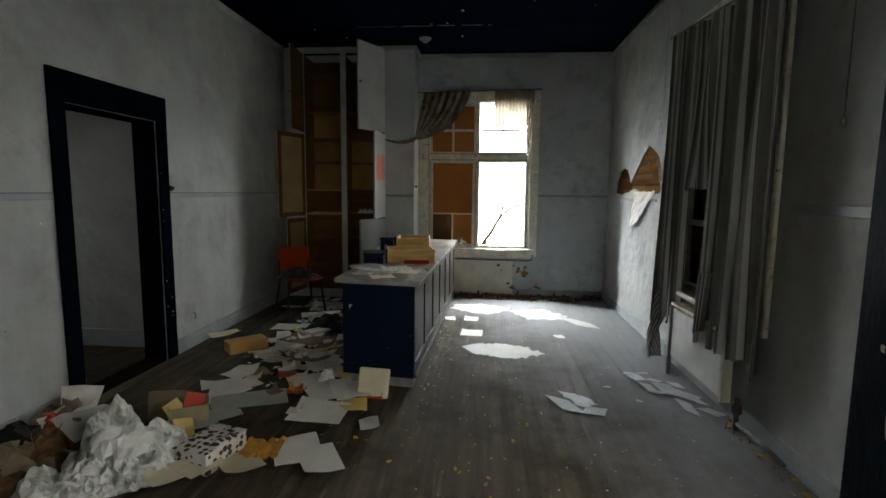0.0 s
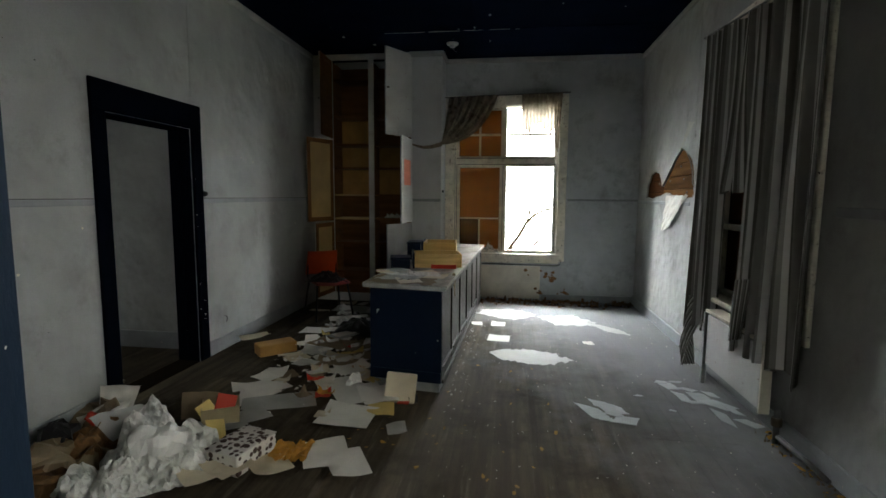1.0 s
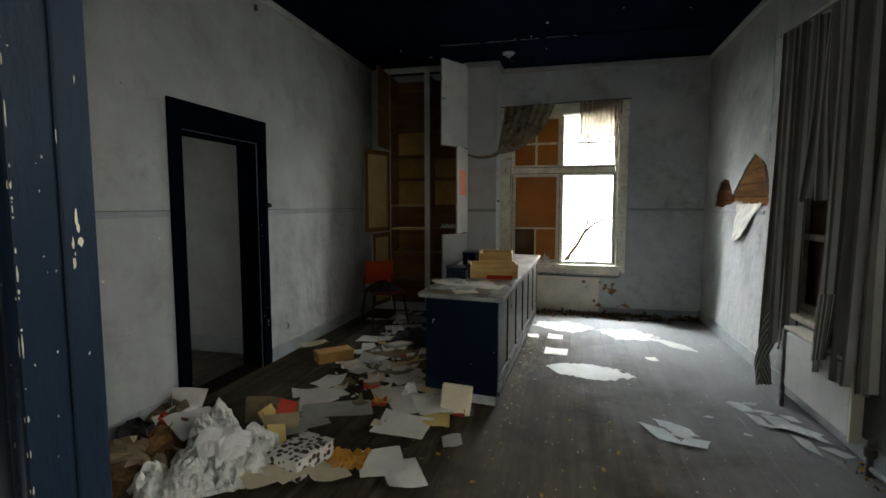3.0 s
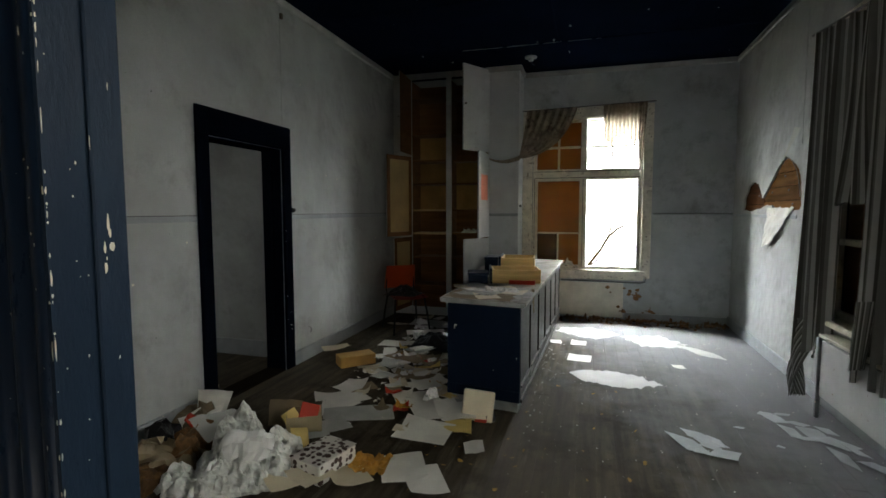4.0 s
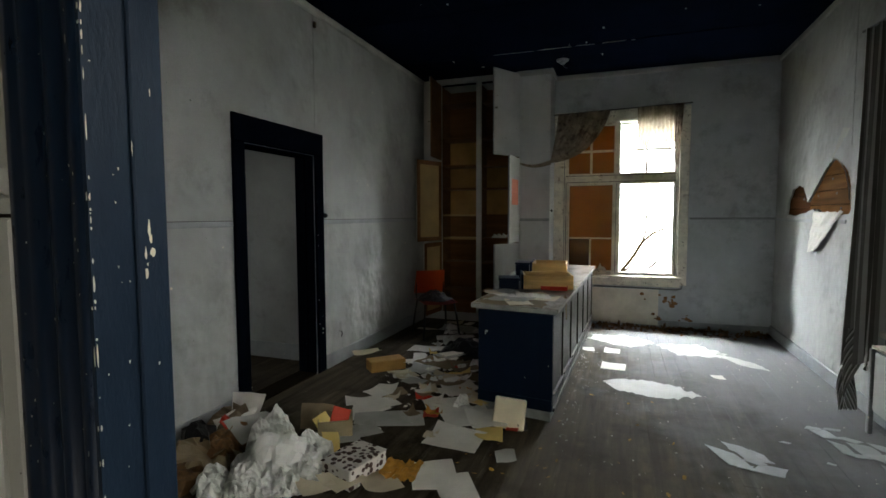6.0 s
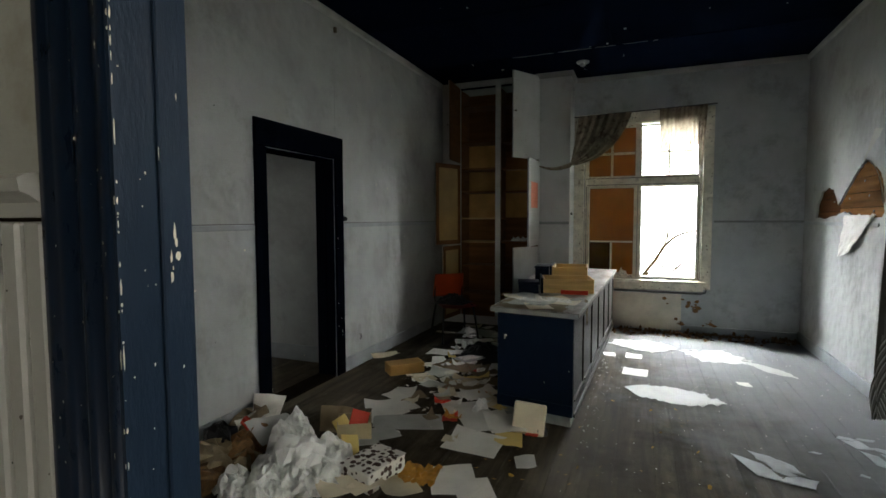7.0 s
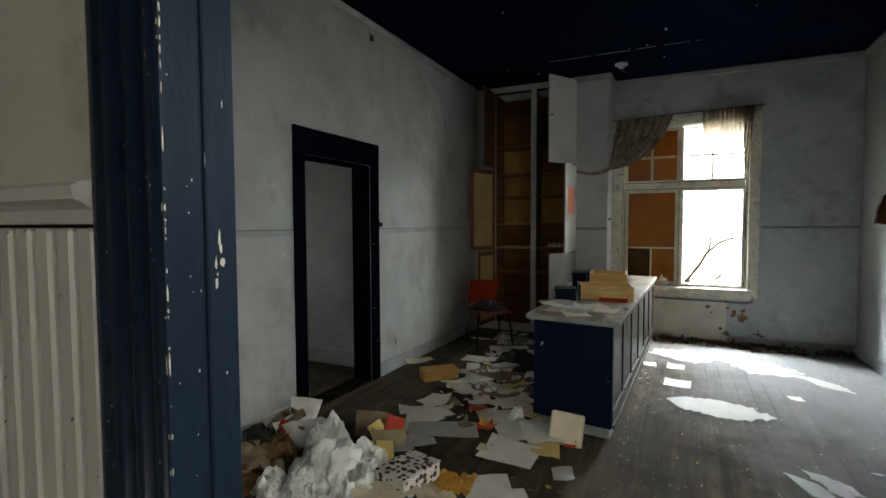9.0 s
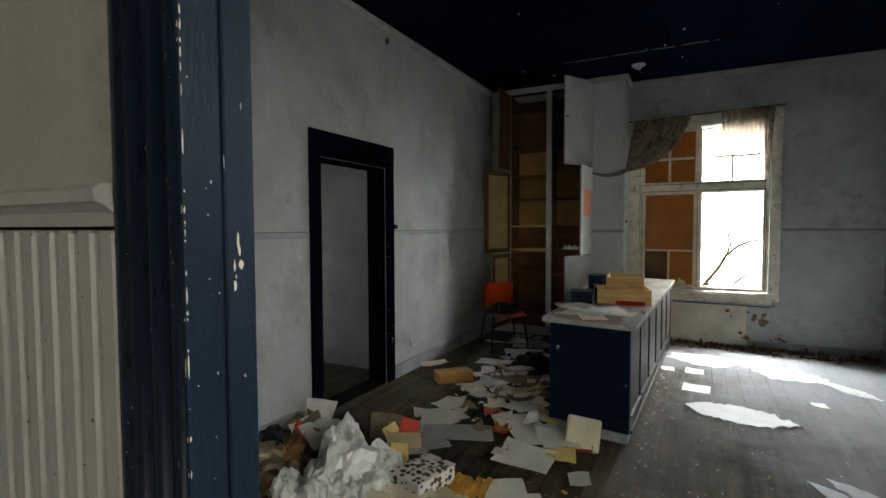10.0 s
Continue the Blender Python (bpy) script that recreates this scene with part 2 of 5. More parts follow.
    steel=mat("black_steel_tube", (0.02, 0.02, 0.022), 0.4, 0.3, 20, 80, 0.05, metal=0.6),
    rubbish=mat("black_plastic_sheet", (0.006, 0.006, 0.007), 0.35, 0.3, 20, 60, 0.3),
    paper=mat("white_paper", (0.70, 0.68, 0.62), 0.8, 0.14, 5, 120, 0.08, random_tint=0.12, stain=(0.40, 0.38, 0.32), stain_at=0.62, stain_scale=5),
    grey=mat("grey_paper", (0.40, 0.40, 0.37), 0.8, 0.18, 5, 120, 0.08, random_tint=0.15),
    cream=mat("cream_paper", (0.62, 0.55, 0.40), 0.8, 0.16, 5, 120, 0.08, random_tint=0.1),
    tan=mat("brown_paper", (0.22, 0.17, 0.105), 0.85, 0.2, 5, 100, 0.1, random_tint=0.2),
    yellow=mat("yellow_card", (0.66, 0.50, 0.17), 0.7, 0.15, 6, 100, 0.05),
    redcard=mat("red_card", (0.45, 0.030, 0.007), 0.6, 0.15, 6, 100, 0.05),
    amber=mat("amber_crumpled_paper", (0.45, 0.22, 0.03), 0.75, 0.4, 12, 100, 0.2),
    shard=mat("pale_blue_grey_paint_flake", (0.46, 0.49, 0.50), 0.55, 0.2, 6, 90, 0.1, random_tint=0.12),
    plaster=mat("white_wallpaper_strip", (0.46, 0.46, 0.435), 0.7, 0.12, 6, 90, 0.1),
    crumple=crushed(mat("crumpled_white_paper", (0.74, 0.74, 0.70), 0.75, 0.12, 6, 60, 0.15, stain=(0.46, 0.44, 0.38), stain_at=0.64, stain_scale=7)),
    smooth_sheet=mat("white_packing_paper", (0.76, 0.76, 0.73), 0.75, 0.08, 6, 60, 0.1),
    cardboard=mat("ochre_cardboard", (0.42, 0.24, 0.07), 0.75, 0.2, 8, 90, 0.08),
    card_in=mat("grey_cardboard", (0.33, 0.27, 0.16), 0.8, 0.2, 8, 90, 0.08),
    leaf=mat("dead_leaf", (0.16, 0.085, 0.03), 0.8, 0.5, 30, 90, 0.2, random_tint=0.4),
    bud=mat("withered_bud", (0.03, 0.024, 0.008), 0.9, spec=0.0),
    yleaf=mat("yellow_leaf", (0.42, 0.24, 0.03), 0.7, 0.4, 30, 90, 0.2, random_tint=0.3),
    crumb=mat("paint_crumb", (0.55, 0.53, 0.47), 0.8, 0.3, 30, 90, 0.1, random_tint=0.3),
    bark=mat("branch_bark", (0.035, 0.025, 0.014), 0.85, 0.3, 20, 60, 0.3, spec=0.0),
    grass=mat("pale_grass", (0.05, 0.055, 0.03), 0.9, 0.3, 2, 30, 0.2),
    valance=translucent(mat("grimy_lace", (0.30, 0.25, 0.19), 0.9, 0.4, 9, 70, 0.2, stain=(0.14, 0.10, 0.07), stain_at=0.55, stain_scale=14), 0.5),
    drape=translucent(mat("faded_floral_cloth", (0.29, 0.24, 0.18), 0.9, 0.35, 8, 60, 0.2, stain=(0.10, 0.07, 0.05), stain_at=0.5, stain_scale=13), 0.18),
    stripe=striped("grey_striped_cloth", ((0.21, 0.21, 0.195), (0.66, 0.66, 0.64), (0.075, 0.07, 0.056)), 6),
    spots=spotted("spotted_card", (0.62, 0.60, 0.55), (0.05, 0.022, 0.016), 25),
    sky=overcast("bright_overcast", (0.93, 0.975, 1.0), SKY, 0.0, 84.0),
    fill_hall=glow("fill_glow_behind_hall", (1.0, 0.96, 0.86), 4.5),
    fill_east=glow("fill_glow_behind_near_opening", (1.0, 0.98, 0.92), 11.0),
    sky_side=glow("overcast_behind_side_room", (1.0, 1.0, 0.95), 2.2),
    glass=glass("old_window_glass"),
    brass=mat("tarnished_metal", (0.12, 0.10, 0.07), 0.4, 0.3, 20, 80, 0.1, metal=0.8),
    iron=mat("painted_iron_pipe", (0.10, 0.10, 0.10), 0.5, 0.3, 20, 80, 0.1),
    orange_mark=mat("orange_smear", (0.80, 0.25, 0.15), 0.6, 0.2, 20, 80, 0.05),
)


# ---------------------------------------------------------------- builders
def box(bm, x0, x1, y0, y1, z0, z1, bevel=0.0, m=None):
    vs = [bm.verts.new((x, y, z)) for x in (x0, x1) for y in (y0, y1) for z in (z0, z1)]
    fs = [bm.faces.new([vs[i] for i in f]) for f in ((0, 1, 3, 2), (4, 6, 7, 5), (0, 4, 5, 1), (2, 3, 7, 6), (0, 2, 6, 4), (1, 5, 7, 3))]
    if bevel:
        bmesh.ops.bevel(bm, geom=list({e for f in fs for e in f.edges}), offset=bevel, segments=1, affect="EDGES", profile=0.5)
    if m is not None:
        for v in vs:
            if v.is_valid:
                v.co = m @ v.co
    return vs


def mesh(name, bm, material, smooth=False):
    bmesh.ops.recalc_face_normals(bm, faces=bm.faces[:])
    me = bpy.data.meshes.new(name)
    bm.to_mesh(me)
    bm.free()
    if smooth:
        for p in me.polygons:
            p.use_smooth = True
    me.materials.append(material)
    return me


def part(name, bm, material, parent=None, label="", smooth=False):
    ob = new(name, mesh(name, bm, material, smooth))
    if parent:
        ob.parent = parent
    if label:
        tagged(ob, label)
    return ob


def block(name, dims, material, parent=None, label="", bevel=0.0):
    bm = bmesh.new()
    box(bm, *dims, bevel=bevel)
    return part(name, bm, material, parent, label)


def thing(name, m, label, category, group="", kind=""):
    ob = new(name)
    ob.empty_display_size = 0.1
    ob.matrix_world = m
    return tagged(ob, label, category, group, kind)


def structure(ob, label, category):
    return tagged(ob, label, category, kind="structure")


def slab_with_openings(name, axis, c0, c1, a0, a1, z1, holes, material):
    """A wall from c0 to c1 across, a0 to a1 along and z1 high, with rectangular openings (a, a, z, z)."""
    bm = bmesh.new()
    cuts = sorted({a0, a1, *[h[0] for h in holes], *[h[1] for h in holes]})
    for u, v in zip(cuts, cuts[1:]):
        inside = sorted((h[2], h[3]) for h in holes if h[0] <= u and h[1] >= v)
        z = 0.0
        for lo, hi in inside + [(z1, z1)]:
            if lo > z + 1e-4:
                dims = (c0, c1, u, v, z, lo) if axis == "x" else (u, v, c0, c1, z, lo)
                box(bm, *dims)
            z = hi
    bmesh.ops.remove_doubles(bm, verts=bm.verts[:], dist=1e-5)
    return part(name, bm, material)


def tube(bm, pts, radius, sides=8, taper=1.0):
    """A round bar along a few points."""
    rings = []
    for i, p in enumerate(pts):
        p = Vector(p)
        d = (Vector(pts[min(i + 1, len(pts) - 1)]) - Vector(pts[max(i - 1, 0)])).normalized()
        a = d.orthogonal().normalized()
        c = d.cross(a)
        r = radius * (1 + (taper - 1) * i / max(1, len(pts) - 1))
        rings.append([bm.verts.new(p + r * (math.cos(k * math.tau / sides) * a + math.sin(k * math.tau / sides) * c)) for k in range(sides)])
    for r0, r1 in zip(rings, rings[1:]):
        for k in range(sides):
            bm.faces.new((r0[k], r0[(k + 1) % sides], r1[(k + 1) % sides], r1[k]))
    bm.faces.new(rings[0][::-1]), bm.faces.new(rings[-1])


def lathe(bm, profile, m=None, sides=16):
    rings = [[bm.verts.new((r * math.cos(k * math.tau / sides), r * math.sin(k * math.tau / sides), z)) for k in range(sides)] for r, z in profile]
    for r0, r1 in zip(rings, rings[1:]):
        for k in range(sides):
            bm.faces.new((r0[k], r0[(k + 1) % sides], r1[(k + 1) % sides], r1[k]))
    bm.faces.new(rings[0][::-1]), bm.faces.new(rings[-1])
    if m is not None:
        for r in rings:
            for v in r:
                v.co = m @ v.co


def sheet_mesh(w, l, nu, nv, shape, thick=0.0):
    """A grid with u, v from 0 to 1, moved by shape(u, v) to a point, with its u, v kept as a map."""
    bm = bmesh.new()
    uv = bm.loops.layers.uv.new("UVMap")
    g = [[bm.verts.new(shape(i / nu, j / nv)) for j in range(nv + 1)] for i in range(nu + 1)]
    for i in range(nu):
        for j in range(nv):
            f = bm.faces.new((g[i][j], g[i + 1][j], g[i + 1][j + 1], g[i][j + 1]))
            for lp, (a, c) in zip(f.loops, ((i, j), (i + 1, j), (i + 1, j + 1), (i, j + 1))):
                lp[uv].uv = (a / nu, c / nv)
    return bm


# ---------------------------------------------------------------- the room's shell
XL, XR, YN, YS, H = -2.67, 1.65, 6.90, 0.52, 3.29
RAIL0, RAIL1 = 1.372, 1.410

floor = block("floor", (XL - 2.2, XR + 0.2, -2.6, YN + 0.2, -0.12, -0.028), M["gap"])
structure(floor, "worn grey-brown wooden board floor, dusty and scuffed", "floor")

north = slab_with_openings("wall_north", "y", YN, YN + 0.2, XL - 0.2, XR + 0.2, H, [(-0.80, 0.60, 0.66, 2.68)], M["wall_back"])
structure(north, "damp blue-grey painted board wall round the window", "wall")
west = slab_with_openings("wall_west", "x", XL - 0.19, XL, YS - 0.08, YN, H, [(2.985, 3.86, 0.0, 1.985)], M["wall"])
structure(west, "blue-grey papered wall with a seam and an open doorway", "wall")
# The nearer opening is unseen, added to let fill light onto the west side.
east = slab_with_openings("wall_east", "x", XR + 0.04, XR + 0.22, YS - 0.08, YN, H, [(3.05, 4.30, 0.68, 2.72), (0.75, 2.05, 0.8, 2.5)], M["gap"])
structure(east, "rough outer shell of the curtained wall", "wall")
south = slab_with_openings("wall_south", "y", YS - 0.08, YS, XL - 0.2, XR + 0.2, H, [(-0.61, 0.385, 0.0, 2.12)], M["hall_wall"])
structure(south, "yellowed wall round the entrance doorway", "wall")
ceiling = block("ceiling", (XL - 2.2, XR + 0.2, YS - 0.08, YN + 0.2, H, H + 0.12), M["ceiling"])
structure(ceiling, "dark navy painted board ceiling with peeling joints", "ceiling")

breast = block("wall_chimney", (-1.335, -0.935, 6.50, YN - 0.002, 0, H), M["pier"], bevel=0.004)
structure(breast, "blue-grey painted pier between cupboard and window", "wall")

# east lining: papered board with a ragged hole that bares the planks
bm = bmesh.new()
rnd = random.Random(4)


def loop(pts):
    vs = [bm.verts.new((XR, y, z)) for y, z in pts]
    return [bm.edges.new((vs[i], vs[(i + 1) % len(vs)])) for i in range(len(vs))]


def ragged(pts, amount, steps=5):
    out = []
    for (a, b), (c, d) in zip(pts, pts[1:] + pts[:1]):
        for k in range(steps):
            t = k / steps
            s = amount if k else 0
            out.append((a + (c - a) * t + rnd.uniform(-s, s), b + (d - b) * t + rnd.uniform(-s, s)))
    return out


edges = loop([(YS, 0), (YN, 0), (YN, H), (YS, H)])
edges += loop([(0.75, 0.8), (2.05, 0.8), (2.05, 2.5), (0.75, 2.5)])
edges += loop([(3.05, 0.68), (4.30, 0.68), (4.30, 2.72), (3.05, 2.72)])
edges += loop(ragged([(6.49, 1.44), (6.43, 1.60), (6.30, 1.72), (6.12, 1.745), (5.98, 1.73), (5.90, 1.64), (5.84, 1.57), (5.62, 1.72), (5.40, 1.87), (5.27, 1.925),
                      (5.12, 1.88), (4.95, 1.80), (4.88, 1.68), (4.86, 1.50), (4.90, 1.45), (5.30, 1.44), (5.48, 1.47), (5.70, 1.50), (5.88, 1.46), (6.20, 1.43)], 0.012, 4))
bmesh.ops.triangle_fill(bm, edges=edges, use_beauty=True)
r = bmesh.ops.extrude_face_region(bm, geom=bm.faces[:])
for v in r["geom"]:
    if isinstance(v, bmesh.types.BMVert):
        v.co.x += 0.018
lining = part("wall_east_lining", bm, M["wall"])
structure(lining, "grey papered wall lining with a torn hole", "wall")
for i in range(6):
    z = 1.28 + i * 0.128
    p = block("plank", (XR + 0.019, XR + 0.038, 4.7, 5.84, z, z + 0.123), M["lath"], lining, bevel=0.003)
    # These planks lie flush; their dark colour stands in for a recess's shade.
    block("plank", (XR + 0.0195, XR + 0.0385, 5.841, 6.7, z - 0.03, z + 0.093), M["lath_dark"], lining, "plank darkened for the shade of a recess", bevel=0.003)
bm = bmesh.new()
for yy, zz in ((6.0, 1.60), (5.62, 1.62), (5.2, 1.63), (5.62, 1.49), (5.1, 1.5), (5.3, 1.76)):
    lathe(bm, [(0.010, 0), (0.010, 0.004), (0.004, 0.006)], Matrix.Translation((XR + 0.019, yy, zz)) @ pose(0, 0, 0, 0, -90, 0), 8)
part("nail", bm, M["iron"], lining)

# rails, skirtings, cornices, seams
def run(name, dims, material, label, category="trim", bevel=0.004):
    return structure(block(name, dims, material, bevel=bevel), label, category)


GREY_RAIL = "thin grey-painted dado rail, dusty"
for d in ((XL, XL + 0.014, YS, 2.858, RAIL0, RAIL1), (XL, XL + 0.014, 3.992, 6.49, RAIL0, RAIL1), (0.735, XR - 0.001, YN - 0.022, YN, RAIL0 + 0.015, RAIL1 - 0.005),
          (XR - 0.010, XR, 4.93, YN - 0.011, RAIL0, RAIL1 - 0.005), (XR - 0.016, XR, YS, 2.80, RAIL0 - 0.02, RAIL1 - 0.005), (-1.33, -0.94, 6.492, 6.4995, RAIL0, RAIL1)):
    run("trim_rail", d, M["trim"], GREY_RAIL)
# Iron-dark strips stand in for the thin shadow along the rail's top.
for d in ((XL, XL + 0.006, YS, 2.858, RAIL1 + 0.001, RAIL1 + 0.007), (XL, XL + 0.006, 3.992, 6.49, RAIL1 + 0.001, RAIL1 + 0.007), (0.735, XR - 0.001, YN - 0.008, YN, RAIL1 - 0.004, RAIL1 + 0.003)):
    run("trim_joint", d, M["iron"], "dark strip standing in for the shadow gap above the dado rail", bevel=0)
for d in ((XL, XL + 0.018, YS, 2.858, 0, 0.13), (XL, XL + 0.018, 3.992, 6.49, 0, 0.13), (0.42, XR - 0.02, YN - 0.018, YN, 0, 0.10),
          (XR - 0.018, XR, YS, YN, 0, 0.12)):
    run("baseboard", d, M["trim"], "grey painted wooden skirting board, scuffed", "baseboard")
for d in ((XL, XL + 0.03, YS, 6.46, H - 0.075, H), (-0.93, XR - 0.03, YN - 0.03, YN, H - 0.07, H), (XR - 0.03, XR, YS, YN, H - 0.07, H),
          (-1.37, -0.90, 6.46, 6.50, H - 0.07, H), (-0.934, -0.90, 6.501, YN - 0.03, H - 0.07, H)):
    run("trim_cornice", d, M["cornice"], "dusty white wooden ceiling moulding", bevel=0.012)
for d in ((XL, XL + 0.004, 3.890, 3.904, 2.2, H - 0.07), (XR - 0.004, XR, 4.90, 4.912, 2.0, H - 0.07),
          (0.764, 0.776, YN - 0.004, YN, RAIL1, H - 0.07)):
    run("trim_seam", d, M["wall_back" if d[2] > 6 else "wall"], "narrow cover strip over a wall joint", bevel=0.001)
block("trim_hook", (XL + 0.004, XL + 0.03, 3.885, 3.91, 3.11, 3.16), M["brass"], bevel=0.004)
structure(bpy.data.objects["trim_hook"], "small dark hook on the wall seam", "hook")

cord = thing("pull_cord", pose(XR - 0.008, 2.48, 0), "thin dark pull cord with a small knob on the wall", "cord")
bm = bmesh.new()
tube(bm, [(0, 0, 3.2), (0.001, 0.003, 2.6), (0, 0, 1.81)], 0.003, 6)
part("cord", bm, M["iron"], cord)
bm = bmesh.new()
lathe(bm, [(0.004, 1.81), (0.012, 1.80), (0.013, 1.78), (0.006, 1.765)], None, 10)
part("knob", bm, M["iron"], cord)

rnd = random.Random(14)
for material, label, count in (("chip", "pale scars where the wallpaper is nicked", 16), ("iron", "dark nail holes and specks on the wallpaper", 26)):
    bm = bmesh.new()
    for _ in range(count):
        y = rnd.choice([rnd.uniform(1.0, 2.8), rnd.uniform(4.1, 6.3)])
        z, a = rnd.uniform(0.5, 2.9), rnd.uniform(0.004, 0.011) * (1.0 if material == "chip" else 0.6)
        bm.faces.new([bm.verts.new((XL + 0.0012, y + a * rnd.uniform(0.5, 1.3) * math.cos(k), z + a * rnd.uniform(0.4, 1.2) * math.sin(k))) for k in np.linspace(0, 5.3, 7)])
    tagged(part("wall_scars", bm, M[material]), label, "wall marks", kind="stuff")

# ceiling battens and rose
for d in ((-2.6, 1.6, 5.72, 5.735, H - 0.008, H), (-2.6, 1.6, 4.45, 4.465, H - 0.008, H), (-2.6, 1.6, 3.2, 3.215, H - 0.008, H), (-0.42, -0.405, 1.0, 5.71, H - 0.006, H), (0.82, 0.835, 1.0, 5.71, H - 0.006, H),
          (-1.66, -1.645, 1.0, 5.71, H - 0.006, H)):
    run("trim_batten", d, M["ceiling"], "navy cover strip on the ceiling boards", bevel=0.002)
rnd = random.Random(9)
bm = bmesh.new()
for _ in range(42):
    if rnd.random() < 0.6:
        x, y, w, l = rnd.uniform(-1.5, 0.0), 5.718 + rnd.uniform(-0.004, 0.004), rnd.uniform(0.03, 0.14), 0.006
    else:
        x, y, w, l = rnd.uniform(-2.4, 1.5), rnd.uniform(4.2, 6.2), rnd.uniform(0.01, 0.03), rnd.uniform(0.01, 0.05)
    box(bm, x, x + w, y, y + l, H - 0.010, H - 0.0085)
tagged(part("paint_flakes", bm, M["chip"]), "pale flakes where the ceiling paint has peeled", "paint flakes", kind="stuff")
rose = thing("ceiling_rose", pose(-0.76, 6.19, H), "small broken white ceiling rose without a lamp", "ceiling rose")
bm = bmesh.new()
lathe(bm, [(0.075, 0), (0.07, -0.018), (0.035, -0.026), (0.03, -0.05), (0.012, -0.055)])
part("rose_cup", bm, M["cornice"], rose)
bm = bmesh.new()
tube(bm, [(0, 0, -0.05), (0.02, 0.0, -0.09), (0.05, 0.01, -0.10)], 0.004, 6)
part("wire", bm, M["iron"], rose)

# floorboards
rnd = random.Random(2)
x, boards = XL + 0.004, []
while x < XR - 0.02:
    w = min(0.112, XR - x)
    cut = rnd.choice([2.2, 3.0, 3.9, 4.8, 5.6])
    boards += [(x, x + w - 0.0009, -2.3, cut - 0.0015), (x, x + w - 0.0009, cut + 0.0015, YN)]
    x += w

# side room beyond the west doorway
run("floor_side_room", (XL - 1.9, XL - 0.006, 1.6, 4.16, -0.02, -0.003), M["hall_board"], "dusty boards of the side room", "floor")
structure(slab_with_openings("wall_side_north", "y", 4.16, 4.28, XL - 2.0, XL - 0.19, 2.9, [], M["wall"]), "plain grey wall of the side room", "wall")
structure(slab_with_openings("wall_side_south", "y", 1.5, 1.6, XL - 2.0, XL - 0.19, 2.9, [], M["wall"]), "plain wall closing the side room", "wall")
structure(slab_with_openings("wall_side_west", "x", XL - 2.1, XL - 2.0, 1.5, 4.28, 2.9, [(2.2, 3.0, 1.0, 2.0)], M["wall"]), "side room wall with a small window opening", "wall")
run("ceiling_side_room", (XL - 2.1, XL - 0.19, 1.5, 4.28, 2.9, 3.0), M["ceiling"], "dark ceiling of the side room", "ceiling")
run("baseboard", (XL - 1.95, XL - 0.20, 4.142, 4.16, 0, 0.16), M["trim"], "grey skirting of the side room", "baseboard")
run("backdrop_west", (XL - 2.9, XL - 2.88, 1.6, 3.6, 0.4, 2.8), M["sky_side"], "bright sky outside the side room", "sky", bevel=0)

# large hall behind the entrance doorway, unseen; windows and glow panels added as fill
structure(slab_with_openings("wall_hall_west", "x", -2.0, -1.9, -5.0, YS - 0.08, 3.0, [], M["hall_wall"]), "plain hall wall", "wall")
structure(slab_with_openings("wall_hall_east", "x", 5.5, 5.6, -5.0, YS - 0.08, 3.0, [(-4.9, -2.4, 0.6, 2.6)], M["hall_wall"]), "unseen hall wall with an added window opening", "wall")
structure(slab_with_openings("wall_hall_north", "y", YS - 0.08, YS, XR + 0.201, 5.6, 3.0, [], M["hall_wall"]), "plain hall wall", "wall")
structure(slab_with_openings("wall_hall_south", "y", -5.1, -5.0, -2.0, 5.6, 3.0, [(1.2, 5.2, 0.6, 2.6)], M["hall_wall"]), "unseen hall wall with an added wide window opening", "wall")
run("floor_hall", (XR + 0.201, 5.6, -5.1, YS, -0.12, -0.004), M["hall_board"], "dusty boards of the hall", "floor")
run("floor_hall", (-2.0, XR + 0.2, -5.1, -2.3, -0.02, -0.002), M["hall_board"], "dusty boards of the hall", "floor")
run("ceiling_hall", (-2.0, 5.6, -5.1, YS - 0.081, 3.0, 3.1), M["hall_wall"], "plain hall ceiling", "ceiling")
run("backdrop_south", (0.2, 6.4, -6.52, -6.50, 1.0, 5.2), M["fill_hall"], "unseen glow panel added as fill light outside the hall", "sky", bevel=0)
run("backdrop_southeast", (7.0, 7.02, -6.4, -1.0, 1.0, 5.2), M["fill_hall"], "unseen glow panel added as fill light outside the hall", "sky", bevel=0)

# outside the north window
run("ground", (-60, 60, YN + 0.25, 80, -0.7, -0.6), M["grass"], "pale overgrown ground outside the window", "ground")
run("backdrop_north", (-13, 13, 15.0, 15.05, -1, 26), M["sky"], "white overcast sky", "sky", bevel=0)
# Unseen glow panel added as fill, based high to spare the upper walls.
run("backdrop_east", (4.0, 4.05, -0.8, 3.6, 2.3, 7.4), M["fill_east"], "unseen glow panel added as fill light outside the near opening", "sky", bevel=0)
shrub = thing("shrub", pose(0, 8.6, -0.6), "bare shrub with thin bent branches and a few withered leaves", "shrub")
rnd = random.Random(11)
for pts, r0 in (([(-0.30, 0.6), (-0.12, 1.02), (-0.01, 1.18), (0.13, 1.38), (0.25, 1.60), (0.40, 1.75), (0.55, 1.82), (0.75, 1.86)], 0.025),
                ([(-0.12, 1.02), (0.11, 1.24), (0.25, 1.29), (0.41, 1.27), (0.52, 1.25)], 0.014),
                ([(0.25, 1.60), (0.30, 1.78), (0.27, 1.92), (0.325, 2.08), (0.245, 2.20), (0.16, 2.0)], 0.013),
                ([(0.36, 1.18), (0.48, 1.31), (0.60, 1.43), (0.70, 1.47)], 0.013),
                ([(0.0, 1.18), (0.16, 1.40), (0.20, 1.52), (0.18, 1.75)], 0.011)):
    bm = bmesh.new()
